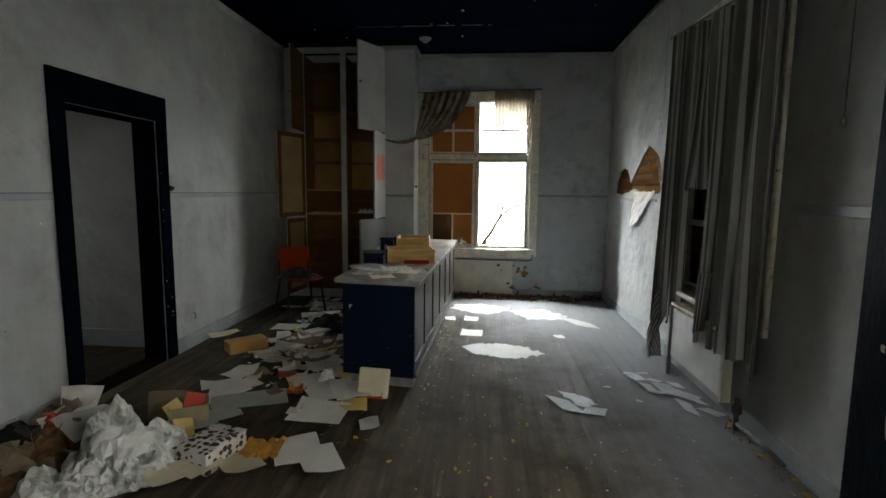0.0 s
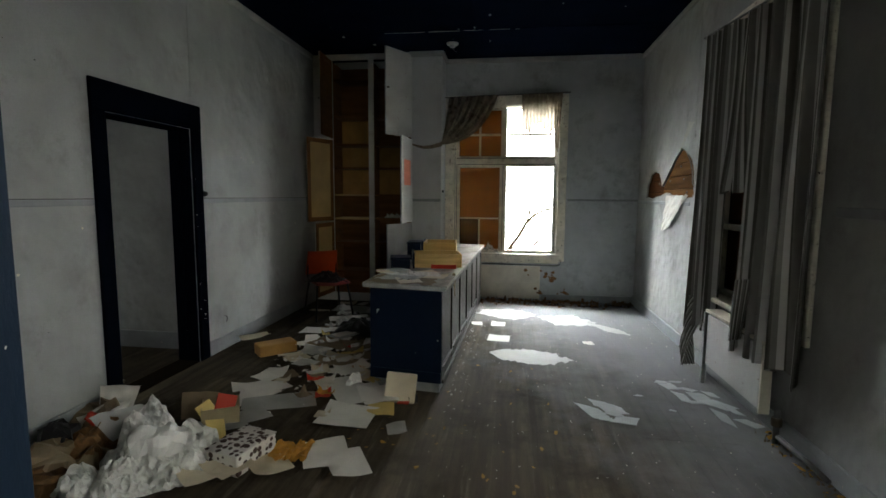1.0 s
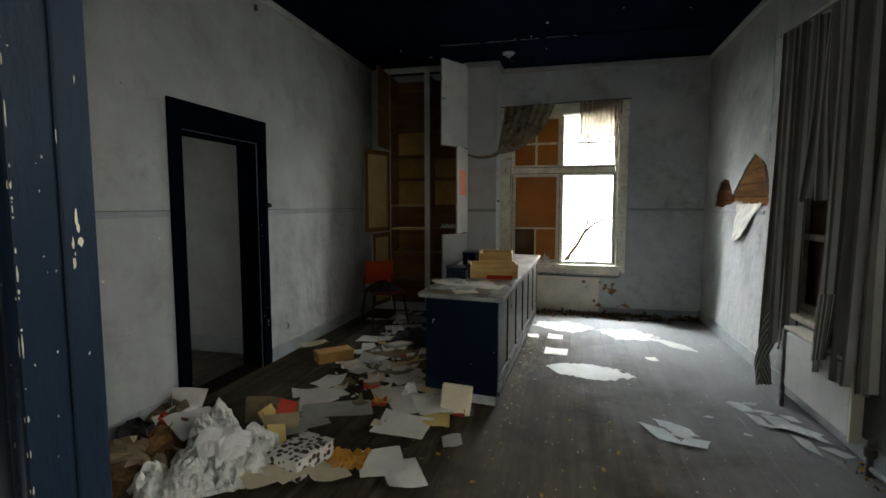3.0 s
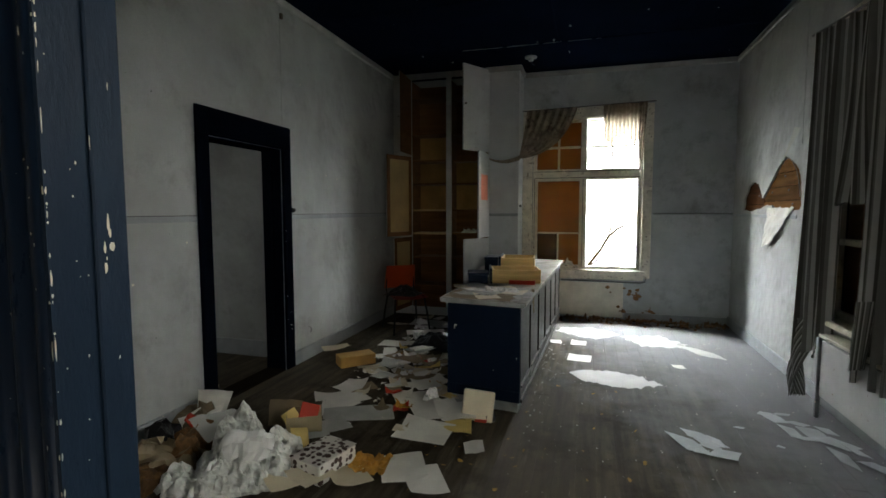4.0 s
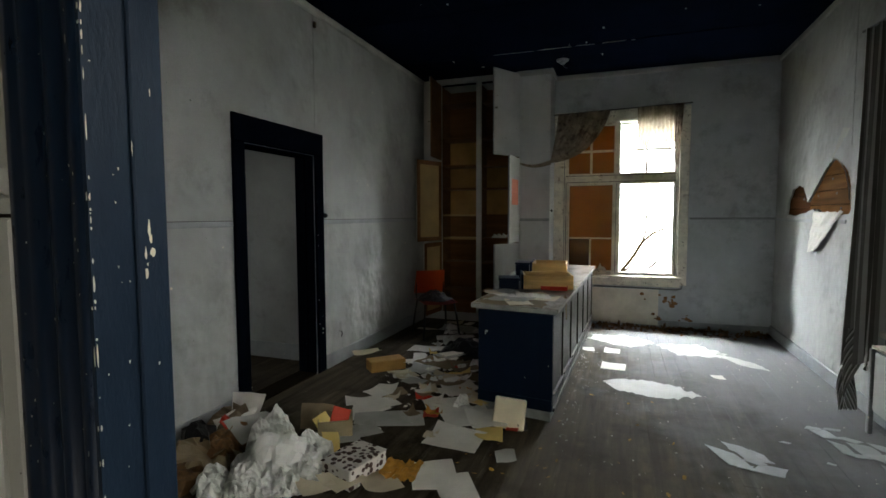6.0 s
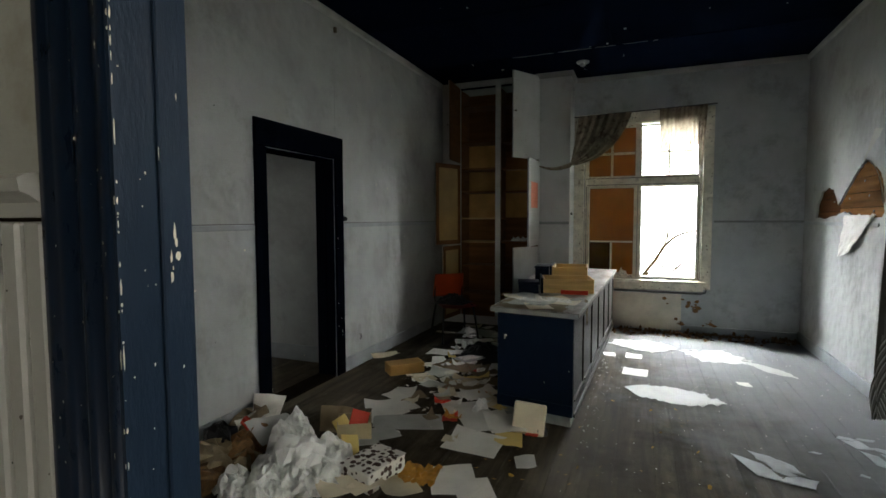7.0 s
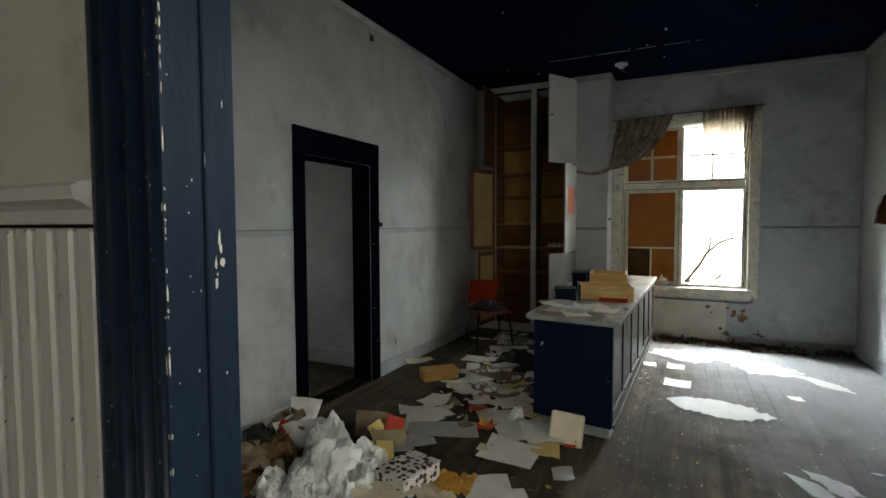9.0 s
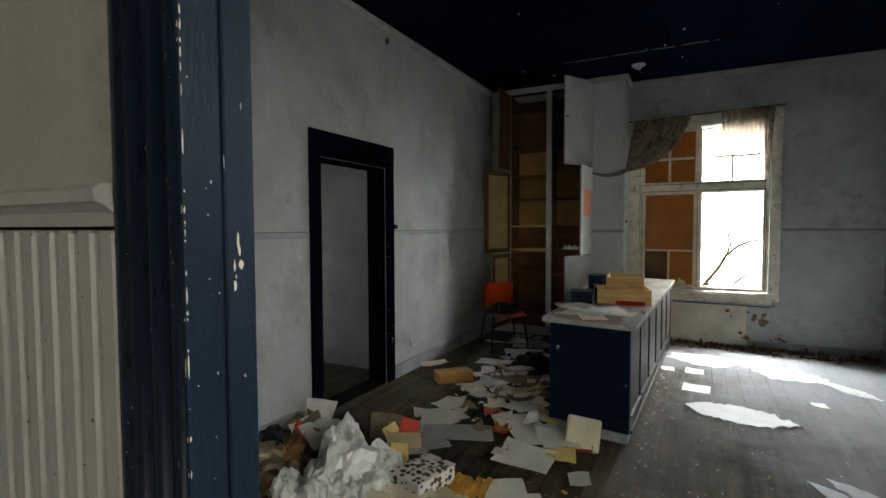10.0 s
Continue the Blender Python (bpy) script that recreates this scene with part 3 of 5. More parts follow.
    pts = [(x, rnd.uniform(-0.06, 0.06), z) for x, z in pts]
    tube(bm, pts, r0 * 1.5, 6, 0.45)
    for a in pts[2:]:
        a = Vector(a)
        d = Vector((rnd.uniform(-0.15, 0.2), rnd.uniform(-0.1, 0.1), rnd.uniform(0.02, 0.2)))
        tube(bm, [a, a + d * 0.5 + Vector((0, 0, 0.03)), a + d], 0.006, 5, 0.5)
    part("branch", bm, M["bark"], shrub)
bm = bmesh.new()
tube(bm, [(-0.35, 0, 0.0), (-0.36, 0, 0.3), (-0.30, 0, 0.62)], 0.03, 6, 0.85)
part("trunk", bm, M["bark"], shrub)
bm = bmesh.new()
for _ in range(60):
    c = Vector((rnd.uniform(0.0, 0.7), rnd.uniform(-0.2, 0.2), rnd.uniform(1.15, 2.2)))
    q = Euler([rnd.uniform(0, 6) for _ in range(3)]).to_matrix()
    vs = [bm.verts.new(c + q @ Vector(p) * 0.02) for p in ((-1, 0, 0), (0, -0.5, 0.1), (1, 0, 0), (0, 0.5, 0.1))]
    bm.faces.new(vs)
tagged(part("leaf_clump", bm, M["bud"], shrub), kind="stuff")


# ---------------------------------------------------------------- north window
def frame_bars(bm, x0, x1, z0, z1, y0, y1, w, bevel=0.004):
    box(bm, x0, x0 + w, y0, y1, z0, z1, bevel)
    box(bm, x1 - w, x1, y0, y1, z0, z1, bevel)
    box(bm, x0 + w, x1 - w, y0, y1, z0, z0 + w, bevel)
    box(bm, x0 + w, x1 - w, y0, y1, z1 - w, z1, bevel)


win = thing("window_1", pose(0, 0, 0), "flaking white casement window, one half boarded brown inside", "window", kind="structure")
for d in ((-0.93, -0.80, YN - 0.028, YN - 0.001, 0.56, 2.80), (0.60, 0.715, YN - 0.028, YN - 0.001, 0.56, 2.80), (-0.80, 0.60, YN - 0.028, YN - 0.001, 2.66, 2.80)):
    block("casing", d, M["sash"], win, bevel=0.006)
block("window_sill", (-0.86, 0.66, YN - 0.050, YN + 0.10, 0.632, 0.66), M["sash"], win, "flaking wooden sill", bevel=0.008)
block("apron", (-0.84, 0.64, YN - 0.03, YN - 0.001, 0.53, 0.631), M["sash"], win, bevel=0.006)
bm = bmesh.new()
frame_bars(bm, -0.799, 0.599, 0.661, 2.679, YN + 0.02, YN + 0.09, 0.028)
box(bm, -0.766, 0.566, YN + 0.016, YN + 0.088, 1.868, 1.966, 0.005)
box(bm, -0.152, -0.100, YN + 0.018, YN + 0.086, 0.690, 2.65, 0.005)
part("window_frame", bm, M["sash"], win)
for x0, x1, pane_x in ((-0.772, -0.142, -0.455), (-0.115, 0.575, 0.225)):
    low = bmesh.new()
    frame_bars(low, x0, x1, 0.672, 1.880, YN + 0.025, YN + 0.065, 0.040 if x0 < -0.5 else 0.032)
    if x0 < -0.5:
        box(low, x0 + 0.045, x1 - 0.045, YN + 0.030, YN + 0.055, 1.13, 1.15)
        box(low, pane_x - 0.011, pane_x + 0.011, YN + 0.030, YN + 0.055, 0.745, 1.129)
    s = part("casement", low, M["sash"], win)
    up = bmesh.new()
    frame_bars(up, x0, x1, 1.968, 2.64, YN + 0.025, YN + 0.065, 0.028)
    box(up, pane_x - 0.015, pane_x + 0.015, YN + 0.030, YN + 0.055, 1.99, 2.615)
    box(up, x0 + 0.036, pane_x - 0.012, YN + 0.030, YN + 0.055, 2.27, 2.30)
    box(up, pane_x + 0.012, x1 - 0.036, YN + 0.030, YN + 0.055, 2.27, 2.30)
    part("transom_light", up, M["sash"], win)
for x0, x1, z0, z1 in ((-0.715, -0.2, 0.745, 1.84), (-0.727, -0.16, 2.0, 2.605), (-0.04, 0.525, 2.0, 2.605)):
    g = block("pane", (x0, x1, YN + 0.0560, YN + 0.0585, z0, z1), M["glass"], win, "dusty old glass")
    g.visible_shadow = False
# Dark strips laid over the joints paint in their shade along with dirt.
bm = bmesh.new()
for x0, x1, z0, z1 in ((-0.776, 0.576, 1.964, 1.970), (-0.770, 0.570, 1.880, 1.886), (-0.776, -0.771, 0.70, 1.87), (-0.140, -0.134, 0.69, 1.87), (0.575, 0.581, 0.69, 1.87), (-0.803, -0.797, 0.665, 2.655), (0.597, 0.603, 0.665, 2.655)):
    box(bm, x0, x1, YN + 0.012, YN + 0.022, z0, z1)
part("joint", bm, M["gap"], win, "dark strip for the shade and dirt in the sash joints")
block("hardboard", (-0.765, -0.155, YN + 0.075, YN + 0.085, 0.70, 1.885), M["ply"], win, "brown hardboard behind the glass")
block("hardboard", (-0.765, -0.125, YN + 0.075, YN + 0.085, 1.97, 2.66), M["ply"], win, "brown hardboard behind the glass")
block("hardboard", (-0.740, -0.468, YN + 0.068, YN + 0.0745, 0.705, 1.128), M["lath_dark"], win, "dark board behind the lowest pane")
bm = bmesh.new()
lathe(bm, [(0.022, 0), (0.022, 0.006), (0.012, 0.012), (0.02, 0.03), (0.012, 0.04)], Matrix.Translation((-0.95, 6.60, 1.508)) @ pose(0, 0, 0, 0, 90, 0))
tagged(part("light_switch", bm, M["iron"]), "round dark knob on the pier's edge", "knob")
bm = bmesh.new()
lathe(bm, [(0.024, 0), (0.024, 0.010), (0.018, 0.03), (0.008, 0.038)], Matrix.Translation((XL, 4.012, 1.452)) @ pose(0, 0, 0, 0, 90, 0))
tagged(part("light_switch", bm, M["rubbish"]), "round black light switch beside the door casing", "switch")

# board under the window, pipe and stains
sp = block("wall_spandrel", (-0.42, 0.40, YN - 0.014, YN - 0.001, 0.03, 0.49), M["panel"], bevel=0.003)
structure(sp, "stained cream panel below the window sill", "wall")
bm = bmesh.new()
rnd = random.Random(3)
for _ in range(26):
    x, z = rnd.choice([(0.62, 0.30), (0.50, 0.36), (0.30, 0.36), (0.75, 0.10), (0.42, 0.12)])
    x, z, r = x + rnd.gauss(0, 0.06), max(0.11, z + rnd.gauss(0, 0.045)), rnd.uniform(0.010, 0.038)
    vs = [bm.verts.new((x + r * rnd.uniform(0.5, 1.3) * math.cos(a), YN - 0.0035 - (0.0125 if x < 0.42 else 0), z + r * rnd.uniform(0.4, 0.9) * math.sin(a))) for a in np.linspace(0, 5.4, 7)]
    bm.faces.new(vs)
tagged(part("rust_patches", bm, M["rust"]), "rust-brown patches where the wall has rotted", "stain", kind="stuff")
bm = bmesh.new()
tube(bm, [(-0.40, 6.86, 0.515), (0.3, 6.86, 0.51), (0.60, 6.86, 0.505), (0.66, 6.87, 0.52), (0.67, 6.89, 0.56)], 0.010, 8)
tagged(part("cable", bm, M["iron"], None, "", True), "grey cable running below the window sill", "cable")

# curtains of the north window
rod = bmesh.new()
tube(rod, [(-0.96, 6.845, 2.775), (0.73, 6.845, 2.815)], 0.008, 8)
tagged(part("curtain_rod", rod, M["iron"]), "thin dark curtain rod over the window", "curtain rod")


def sweep(u, v):
    """The tied-back drape: hung on the rod, gathered towards the pier."""
    top = Vector((-0.88 + 0.66 * u, 6.835, 2.774 + 0.016 * u))
    mid = Vector((-0.90 + 0.50 * u, 6.76 - 0.06 * u, 2.46 - 0.30 * u))
    end = Vector((-0.925, 6.485, 2.165 - 0.055 * u))
    p = top * (1 - v) ** 2 + mid * 2 * v * (1 - v) + end * v * v
    p.y += (0.024 * math.sin(u * 40 + v) + 0.012 * math.sin(u * 17)) * (1 - 0.9 * v) - 0.015 * (1 - v)
    return p


drape = thing("curtain", pose(0, 0, 0), "faded brown floral curtain swept aside over the window", "curtain")
part("cloth", sheet_mesh(1, 1, 64, 24, sweep), M["drape"], drape, "", True)
part("tail", sheet_mesh(1, 1, 24, 6, lambda u, v: Vector((-0.92 - 0.44 * u, 6.482 - 0.012 * math.sin(v * 3), 2.155 - 0.055 * v * (1.15 - 0.8 * u) - 0.055 * math.sin(u * 3.0)))),
     M["drape"], drape, "twisted end of the cloth", True)
valance = thing("curtain", pose(0, 0, 0), "grimy translucent lace valance hanging torn on the window", "curtain")
part("cloth", sheet_mesh(1, 1, 70, 16, lambda u, v: Vector((0.10 + 0.44 * u, 6.83 + 0.012 * math.sin(u * 60), 2.80 - (0.46 + 0.05 * math.sin(u * 9) + 0.03 * math.sin(u * 31)) * v))),
     M["valance"], valance, "", True)
part("side_strip", sheet_mesh(1, 1, 16, 20, lambda u, v: Vector((0.53 + 0.10 * u * (1 - 0.5 * v), 6.825 + 0.015 * math.sin(u * 18), 2.81 - 0.78 * v * (0.85 + 0.15 * u)))),
     M["drape"], valance, "darker bunched edge of the lace", True)

# ---------------------------------------------------------------- west door casing
d1 = thing("door_1", pose(0, 0, 0), "black-painted door casing without a door leaf, chipped", "doorway", kind="structure")
for d in ((XL - 0.001, XL + 0.022, 2.862, 2.985, 0, 1.985), (XL - 0.001, XL + 0.022, 3.86, 3.985, 0, 1.985), (XL - 0.001, XL + 0.024, 2.862, 3.985, 1.986, 2.185)):
    block("casing", d, M["black"], d1, bevel=0.006)
for d in ((XL - 0.19, XL - 0.002, 2.986, 2.998, 0, 1.984), (XL - 0.19, XL - 0.002, 3.847, 3.859, 0, 1.984), (XL - 0.19, XL - 0.002, 2.999, 3.846, 1.972, 1.984)):
    block("lining", d, M["black"], d1)
block("stop", (XL - 0.12, XL - 0.08, 3.832, 3.8465, 0, 1.97), M["black"], d1)
block("threshold", (XL - 0.19, XL - 0.001, 2.999, 3.846, -0.003, 0.012), M["gap"], d1, bevel=0.004)
bm = bmesh.new()
rnd = random.Random(21)
for _ in range(20):
    z = rnd.uniform(0.1, 1.9)
    h = rnd.uniform(0.003, 0.012)
    y = rnd.choice([3.875, 3.98, 3.93, 2.98])
    box(bm, XL + 0.0215, XL + 0.0235, y, y + rnd.uniform(0.003, 0.007), z, z + h)
part("paint_chip", bm, M["chip"], d1)

# outlet on the west wall
outlet = thing("wall_bracket", pose(XL + 0.001, 4.25, 0.28), "small bent metal bracket low on the wall", "bracket")
bm = bmesh.new()
tube(bm, [(0, 0, 0.03), (0.02, 0.005, 0.03), (0.022, 0.01, 0.0), (0.018, 0.0, -0.025)], 0.005, 6)
part("wire", bm, M["iron"], outlet)

# ---------------------------------------------------------------- entrance doorway
door = thing("door_2", pose(0, 0, 0), "navy gloss door casing, paint chipped to cream along its edge", "doorway", kind="structure")
JL, JR, JS, JN = -0.61, 0.385, YS - 0.08, YS
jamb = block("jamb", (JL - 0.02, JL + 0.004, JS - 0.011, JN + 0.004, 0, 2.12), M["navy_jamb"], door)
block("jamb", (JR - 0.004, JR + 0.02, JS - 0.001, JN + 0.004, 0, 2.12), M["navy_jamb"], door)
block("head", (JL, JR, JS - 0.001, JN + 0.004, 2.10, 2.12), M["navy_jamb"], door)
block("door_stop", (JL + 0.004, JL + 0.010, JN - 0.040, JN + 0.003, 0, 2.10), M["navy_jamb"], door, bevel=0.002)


PROF = [(0.0, 0.0), (0.0, 0.010), (0.006, 0.013), (0.014, 0.013), (0.018, 0.007), (0.028, 0.007), (0.032, 0.014), (0.040, 0.017), (0.048, 0.014), (0.052, 0.008),
        (0.064, 0.008), (0.068, 0.014), (0.078, 0.018), (0.088, 0.015), (0.094, 0.020), (0.104, 0.020), (0.106, 0.0)]


def architrave(bm, x_in, s):
    """A moulded casing board: steps and rolls across its width, straight up."""
    lo = [bm.verts.new((x_in + s * a, JS - 0.002 - d, 0)) for a, d in PROF]
    hi = [bm.verts.new((x_in + s * a, JS - 0.002 - d, 2.22)) for a, d in PROF]
    for i in range(len(PROF) - 1):
        bm.faces.new((lo[i], lo[i + 1], hi[i + 1], hi[i]))
    bm.faces.new(hi)


for x_in, s in ((JL - 0.002, -1), (JR + 0.002, 1)):
    bm = bmesh.new()
    architrave(bm, x_in, s)
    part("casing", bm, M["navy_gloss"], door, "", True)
rnd = random.Random(5)
bm = bmesh.new()


def flake(o, u, v, w, h):
    """A ragged patch of bared wood about o, w along u and h along v."""
    k = rnd.choice([6, 7, 8, 9])
    vs = [bm.verts.new(Vector(o) + Vector(u) * (w * 0.5 * math.cos(i * math.tau / k) * rnd.uniform(0.45, 1.15)) + Vector(v) * (h * 0.5 * math.sin(i * math.tau / k) * rnd.uniform(0.55, 1.1))) for i in range(k)]
    bm.faces.new(vs)


EX, EY, EZ = (1, 0, 0), (0, 1, 0), (0, 0, 1)
z = 0.3
while z < 2.08:
    h = rnd.choice([0.003, 0.004, 0.006, 0.009, 0.014, 0.030]) * rnd.uniform(0.6, 1.4)
    w = rnd.uniform(0.0012, 0.0034) if h < 0.03 else 0.0020
    flake((JL + 0.0046, JS - 0.0095 + 0.2 * w, z + h / 2), EY, EZ, w, h)
    if rnd.random() < 0.3:
        flake((JL + 0.0030, JS - 0.0114, z + h / 2), EX, EZ, 0.003, h * rnd.uniform(0.6, 1))
    if rnd.random() < 0.35:
        flake((JL - 0.0095 + rnd.uniform(-0.002, 0.002), JS - 0.0158, z + rnd.uniform(0, 0.02)), EX, EZ, rnd.uniform(0.001, 0.0026), h * rnd.uniform(0.5, 1.0))
    z += h + rnd.choice([0.001, 0.003, 0.006, 0.012, 0.03])
for _ in range(70):
    z, a = rnd.uniform(0.7, 2.0), rnd.uniform(0.0010, 0.0030)
    if rnd.random() < 0.4:
        flake((JL + 0.0047, rnd.uniform(JS - 0.004, JN - 0.045), z), EY, EZ, a, a * rnd.uniform(0.8, 2.2))
    else:
        q = rnd.uniform(0.002, 0.1)
        d = float(np.interp(q, [p[0] for p in PROF[1:]], [p[1] for p in PROF[1:]]))
        flake((JL - 0.002 - q, JS - 0.0040 - d, z), EX, EZ, a, a * rnd.uniform(0.8, 1.8))
for dy, dz, w, h in ((-0.018, 0.006, 0.0042, 0.019), (-0.018, -0.017, 0.0045, 0.018), (-0.008, 0.008, 0.0085, 0.013), (-0.012, 0.036, 0.0050, 0.026), (-0.010, 0.024, 0.0055, 0.014), (-0.016, -0.006, 0.0025, 0.006), (-0.006, -0.13, 0.003, 0.005), (-0.004, 0.20, 0.002, 0.012), (-0.030, 0.13, 0.0015, 0.02)):
    flake((JL + 0.0108, JN - 0.012 + dy, 1.398 + dz), EY, EZ, w, h)
for y, z, h in ((JN - 0.03, 1.462, 0.014), (JN - 0.06, 1.40, 0.010), (JN - 0.045, 1.22, 0.045), (JN - 0.085, 1.165, 0.03), (JN - 0.03, 1.30, 0.01)):
    flake((JR - 0.0047, y, z + h / 2), EY, EZ, 0.008, h)
part("paint_chip", bm, M["chip"], door, "cream wood bared by chipped paint")

# matchboard and rail of the hall
wains = thing("trim_wainscot", pose(0, 0, 0), "grey-white beaded matchboard under a moulded rail", "wainscot", kind="structure")
x = JL - 0.110
while x > -1.85:
    bm = bmesh.new()
    box(bm, x - 0.046, x - 0.0125, JS - 0.014, JS - 0.001, 0, 1.448, 0.0015)
    box(bm, x - 0.0105, x - 0.001, JS - 0.021, JS - 0.001, 0, 1.448, 0.0042)
    part("matchboard", bm, M["bead"], wains)
    x -= 0.0475
bm = bmesh.new()
pr = [(0, 1.453), (-0.018, 1.453), (-0.020, 1.470), (-0.030, 1.478), (-0.040, 1.482), (-0.042, 1.497), (-0.032, 1.503), (0, 1.506)]
a = [bm.verts.new((-1.86, JS - 0.001 + d, z)) for d, z in pr]
b = [bm.verts.new((JL - 0.109, JS - 0.001 + d, z)) for d, z in pr]
for i in range(len(pr) - 1):
    bm.faces.new((a[i], a[i + 1], b[i + 1], b[i]))
bm.faces.new(b)
part("rail", bm, M["bead"], wains)
# A dark strip paints the shadow line between rail and matchboard.
block("open_joint", (-1.86, JL - 0.109, JS - 0.012, JS - 0.001, 1.4482, 1.4528), M["gap"], wains, "dark strip painting the shade in the joint under the rail")
rnd = random.Random(8)
for _ in range(26):
    q = rnd.uniform(0.0006, 0.0016)
    block("paint_pit", (0, q, -0.0006, 0.0006, 0, q * rnd.uniform(1.5, 4)), M["gap"], wains).location = (rnd.uniform(-1.0, JL - 0.125), JS - 0.0142, rnd.uniform(0.85, 1.43))

# ---------------------------------------------------------------- built-in cupboard
CF, CB = 6.50, 6.88
cup = thing("built_in_cupboard", pose(0, 0, 0), "tall built-in cupboard with brown shelves and white doors hanging open", "cupboard")
block("stile", (XL + 0.001, -2.405, CF, CF + 0.03, 0, H - 0.001), M["white"], cup, bevel=0.003)
block("post", (-1.912, -1.842, CF - 0.004, CF + 0.03, 0, 3.215), M["white"], cup, bevel=0.003)
block("head_rail", (-2.404, -1.337, CF - 0.002, CF + 0.028, 3.216, H - 0.001), M["white"], cup, bevel=0.003)
block("side", (-2.430, -2.406, CF + 0.031, CB, 0, 3.2), M["shelf"], cup)
block("side", (-1.360, -1.337, CF + 0.031, CB, 0, 3.2), M["shelf"], cup)
block("partition", (-1.888, -1.866, CF + 0.031, CB, 0, 3.2), M["shelf"], cup)
LEVELS = (0.40, 0.795, 1.13, 1.45, 1.815, 2.125, 2.49, 2.975)
for z0, z1 in zip((0.0,) + LEVELS, LEVELS + (3.2,)):
    block("back_board", (-2.405, -1.889, CB - 0.012, CB, z0 + 0.012, z1 - 0.012), M["shelf_back"] if 1.46 < z1 < 2.9 else M["shelf"], cup)
    block("back_board", (-1.865, -1.361, CB - 0.012, CB, z0 + 0.012, z1 - 0.012), M["shelf_back"] if 1.46 < z1 < 2.2 else M["shelf"], cup)
for z in LEVELS:
    light = z in (1.13, 1.45)
    block("shelf", (-2.404, -1.890, CF + 0.035, CB - 0.013, z - 0.012, z + 0.012), M["door_inner"] if light else M["shelf"], cup, "pale dusty shelf edge" if light else "", bevel=0.002)
    block("shelf", (-1.864, -1.362, CF + 0.035 + (0.1 if z > 1.5 else 0), CB - 0.013, z - 0.012, z + 0.012), M["shelf"], cup, bevel=0.002)
block("kickboard", (-2.404, -1.913, CF, CF + 0.02, 0, 0.11), M["white"], cup)


def cupboard_door(hx, z0, z1, angle, side, knob, inner, mark=False, lining="door_inner"):
    """A framed door hung at hx; side 1 opens to the right of the hinge, -1 to its left; angle is how far it stands open."""
    w = 0.485
    e = new("door")
    e.parent = cup
    e.matrix_world = pose(hx, CF - 0.004, 0, 0, 0, -angle if side > 0 else angle)
    s = side
    f = lambda a, c: (min(s * a, s * c), max(s * a, s * c))
    x0, x1 = f(0.002, w)
    bm = bmesh.new()
    box(bm, x0, x1, -0.022, -0.010, z0 + 0.004, z1 - 0.004, 0.002)
    bm2 = bmesh.new()
    for dims in ((*f(0.002, 0.055), -0.010, 0.0, z0 + 0.004, z1 - 0.004), (*f(w - 0.055, w), -0.010, 0.0, z0 + 0.004, z1 - 0.004),
                 (*f(0.056, w - 0.056), -0.010, 0.0, z0 + 0.004, z0 + 0.06), (*f(0.056, w - 0.056), -0.010, 0.0, z1 - 0.06, z1 - 0.004)):
        box(bm2, *dims)
    leaf = part("leaf", bm, M["white"], e)
    if inner:
        x2, x3 = f(0.056, w - 0.056)
        block("inner_panel", (x2, x3, -0.0096, -0.006, z0 + 0.061, z1 - 0.061), M[lining], e, "unpainted ochre inside" if lining == "door_inner" else "dark brown inside")
        part("inner_frame", bm2, M["shelf"], e, "dark brown inner frame")
    else:
        part("inner_frame", bm2, M["white"], e)
    if knob is not None:
        b3 = bmesh.new()
        lathe(b3, [(0.012, 0), (0.006, 0.008), (0.013, 0.018), (0.006, 0.026)], Matrix.Translation((s * (w - 0.03), -0.022, knob)) @ pose(0, 0, 0, 90, 0, 0), 10)
        part("knob", b3, M["brass"], e)
    if mark:
        x2, x3 = f(0.10, 0.40)
        block("orange_smear", (x2, x3, -0.0236, -0.0225, z0 + 0.48, z0 + 0.80), M["orange_mark"], e, "orange paint smear")
    return e


cupboard_door(-2.405, 2.20, 3.21, 86, 1, 2.65, True, lining="shelf")
cupboard_door(-2.405, 1.10, 2.185, 111, 1, None, True)
cupboard_door(-2.405, 0.12, 1.09, 97, 1, None, True)
cupboard_door(-1.337, 2.20, 3.26, 60, -1, 2.77, False)
cupboard_door(-1.337, 1.10, 2.185, 86, -1, None, False, True)
cupboard_door(-1.337, 0.12, 1.09, 62, -1, None, False)
bm = sheet_mesh(1, 1, 8, 8, lambda u, v: Vector((-1.72 + 0.2 * u, 6.58 + 0.15 * v, 1.146 + 0.06 * abs(math.sin(u * 9 + v * 5)) * v)))
tagged(part("paper_scrap", bm, M["paper"]), "crumpled white paper scrap on the cupboard shelf", "paper")

# ---------------------------------------------------------------- counter
ctr = thing("shop_counter", pose(-0.49, 3.455, 0, 0, 0, -1.7), "long navy panelled counter with a dirty worn top", "counter")
L = 3.12
block("plinth", (-0.53, -0.02, 0.03, L - 0.03, 0, 0.085), M["plinth"], ctr, "bare grey plinth", bevel=0.003)
block("end_panel", (-0.555, -0.002, 0.0, 0.02, 0.085, 0.765), M["navy"], ctr, "navy gloss end board", bevel=0.003)
block("end_rail", (-0.555, -0.002, -0.012, -0.001, 0.085, 0.165), M["navy"], ctr, bevel=0.003)
bm = bmesh.new()
for x, z, w, h in ((-0.50, 0.58, 0.006, 0.03), (-0.493, 0.60, 0.012, 0.01), (-0.03, 0.40, 0.004, 0.01), (-0.20, 0.3, 0.004, 0.004)):
    box(bm, x, x + w, -0.0015, 0.0005, z, z + h)
tagged(part("paint_chip", bm, M["chip"], ctr), kind="stuff")
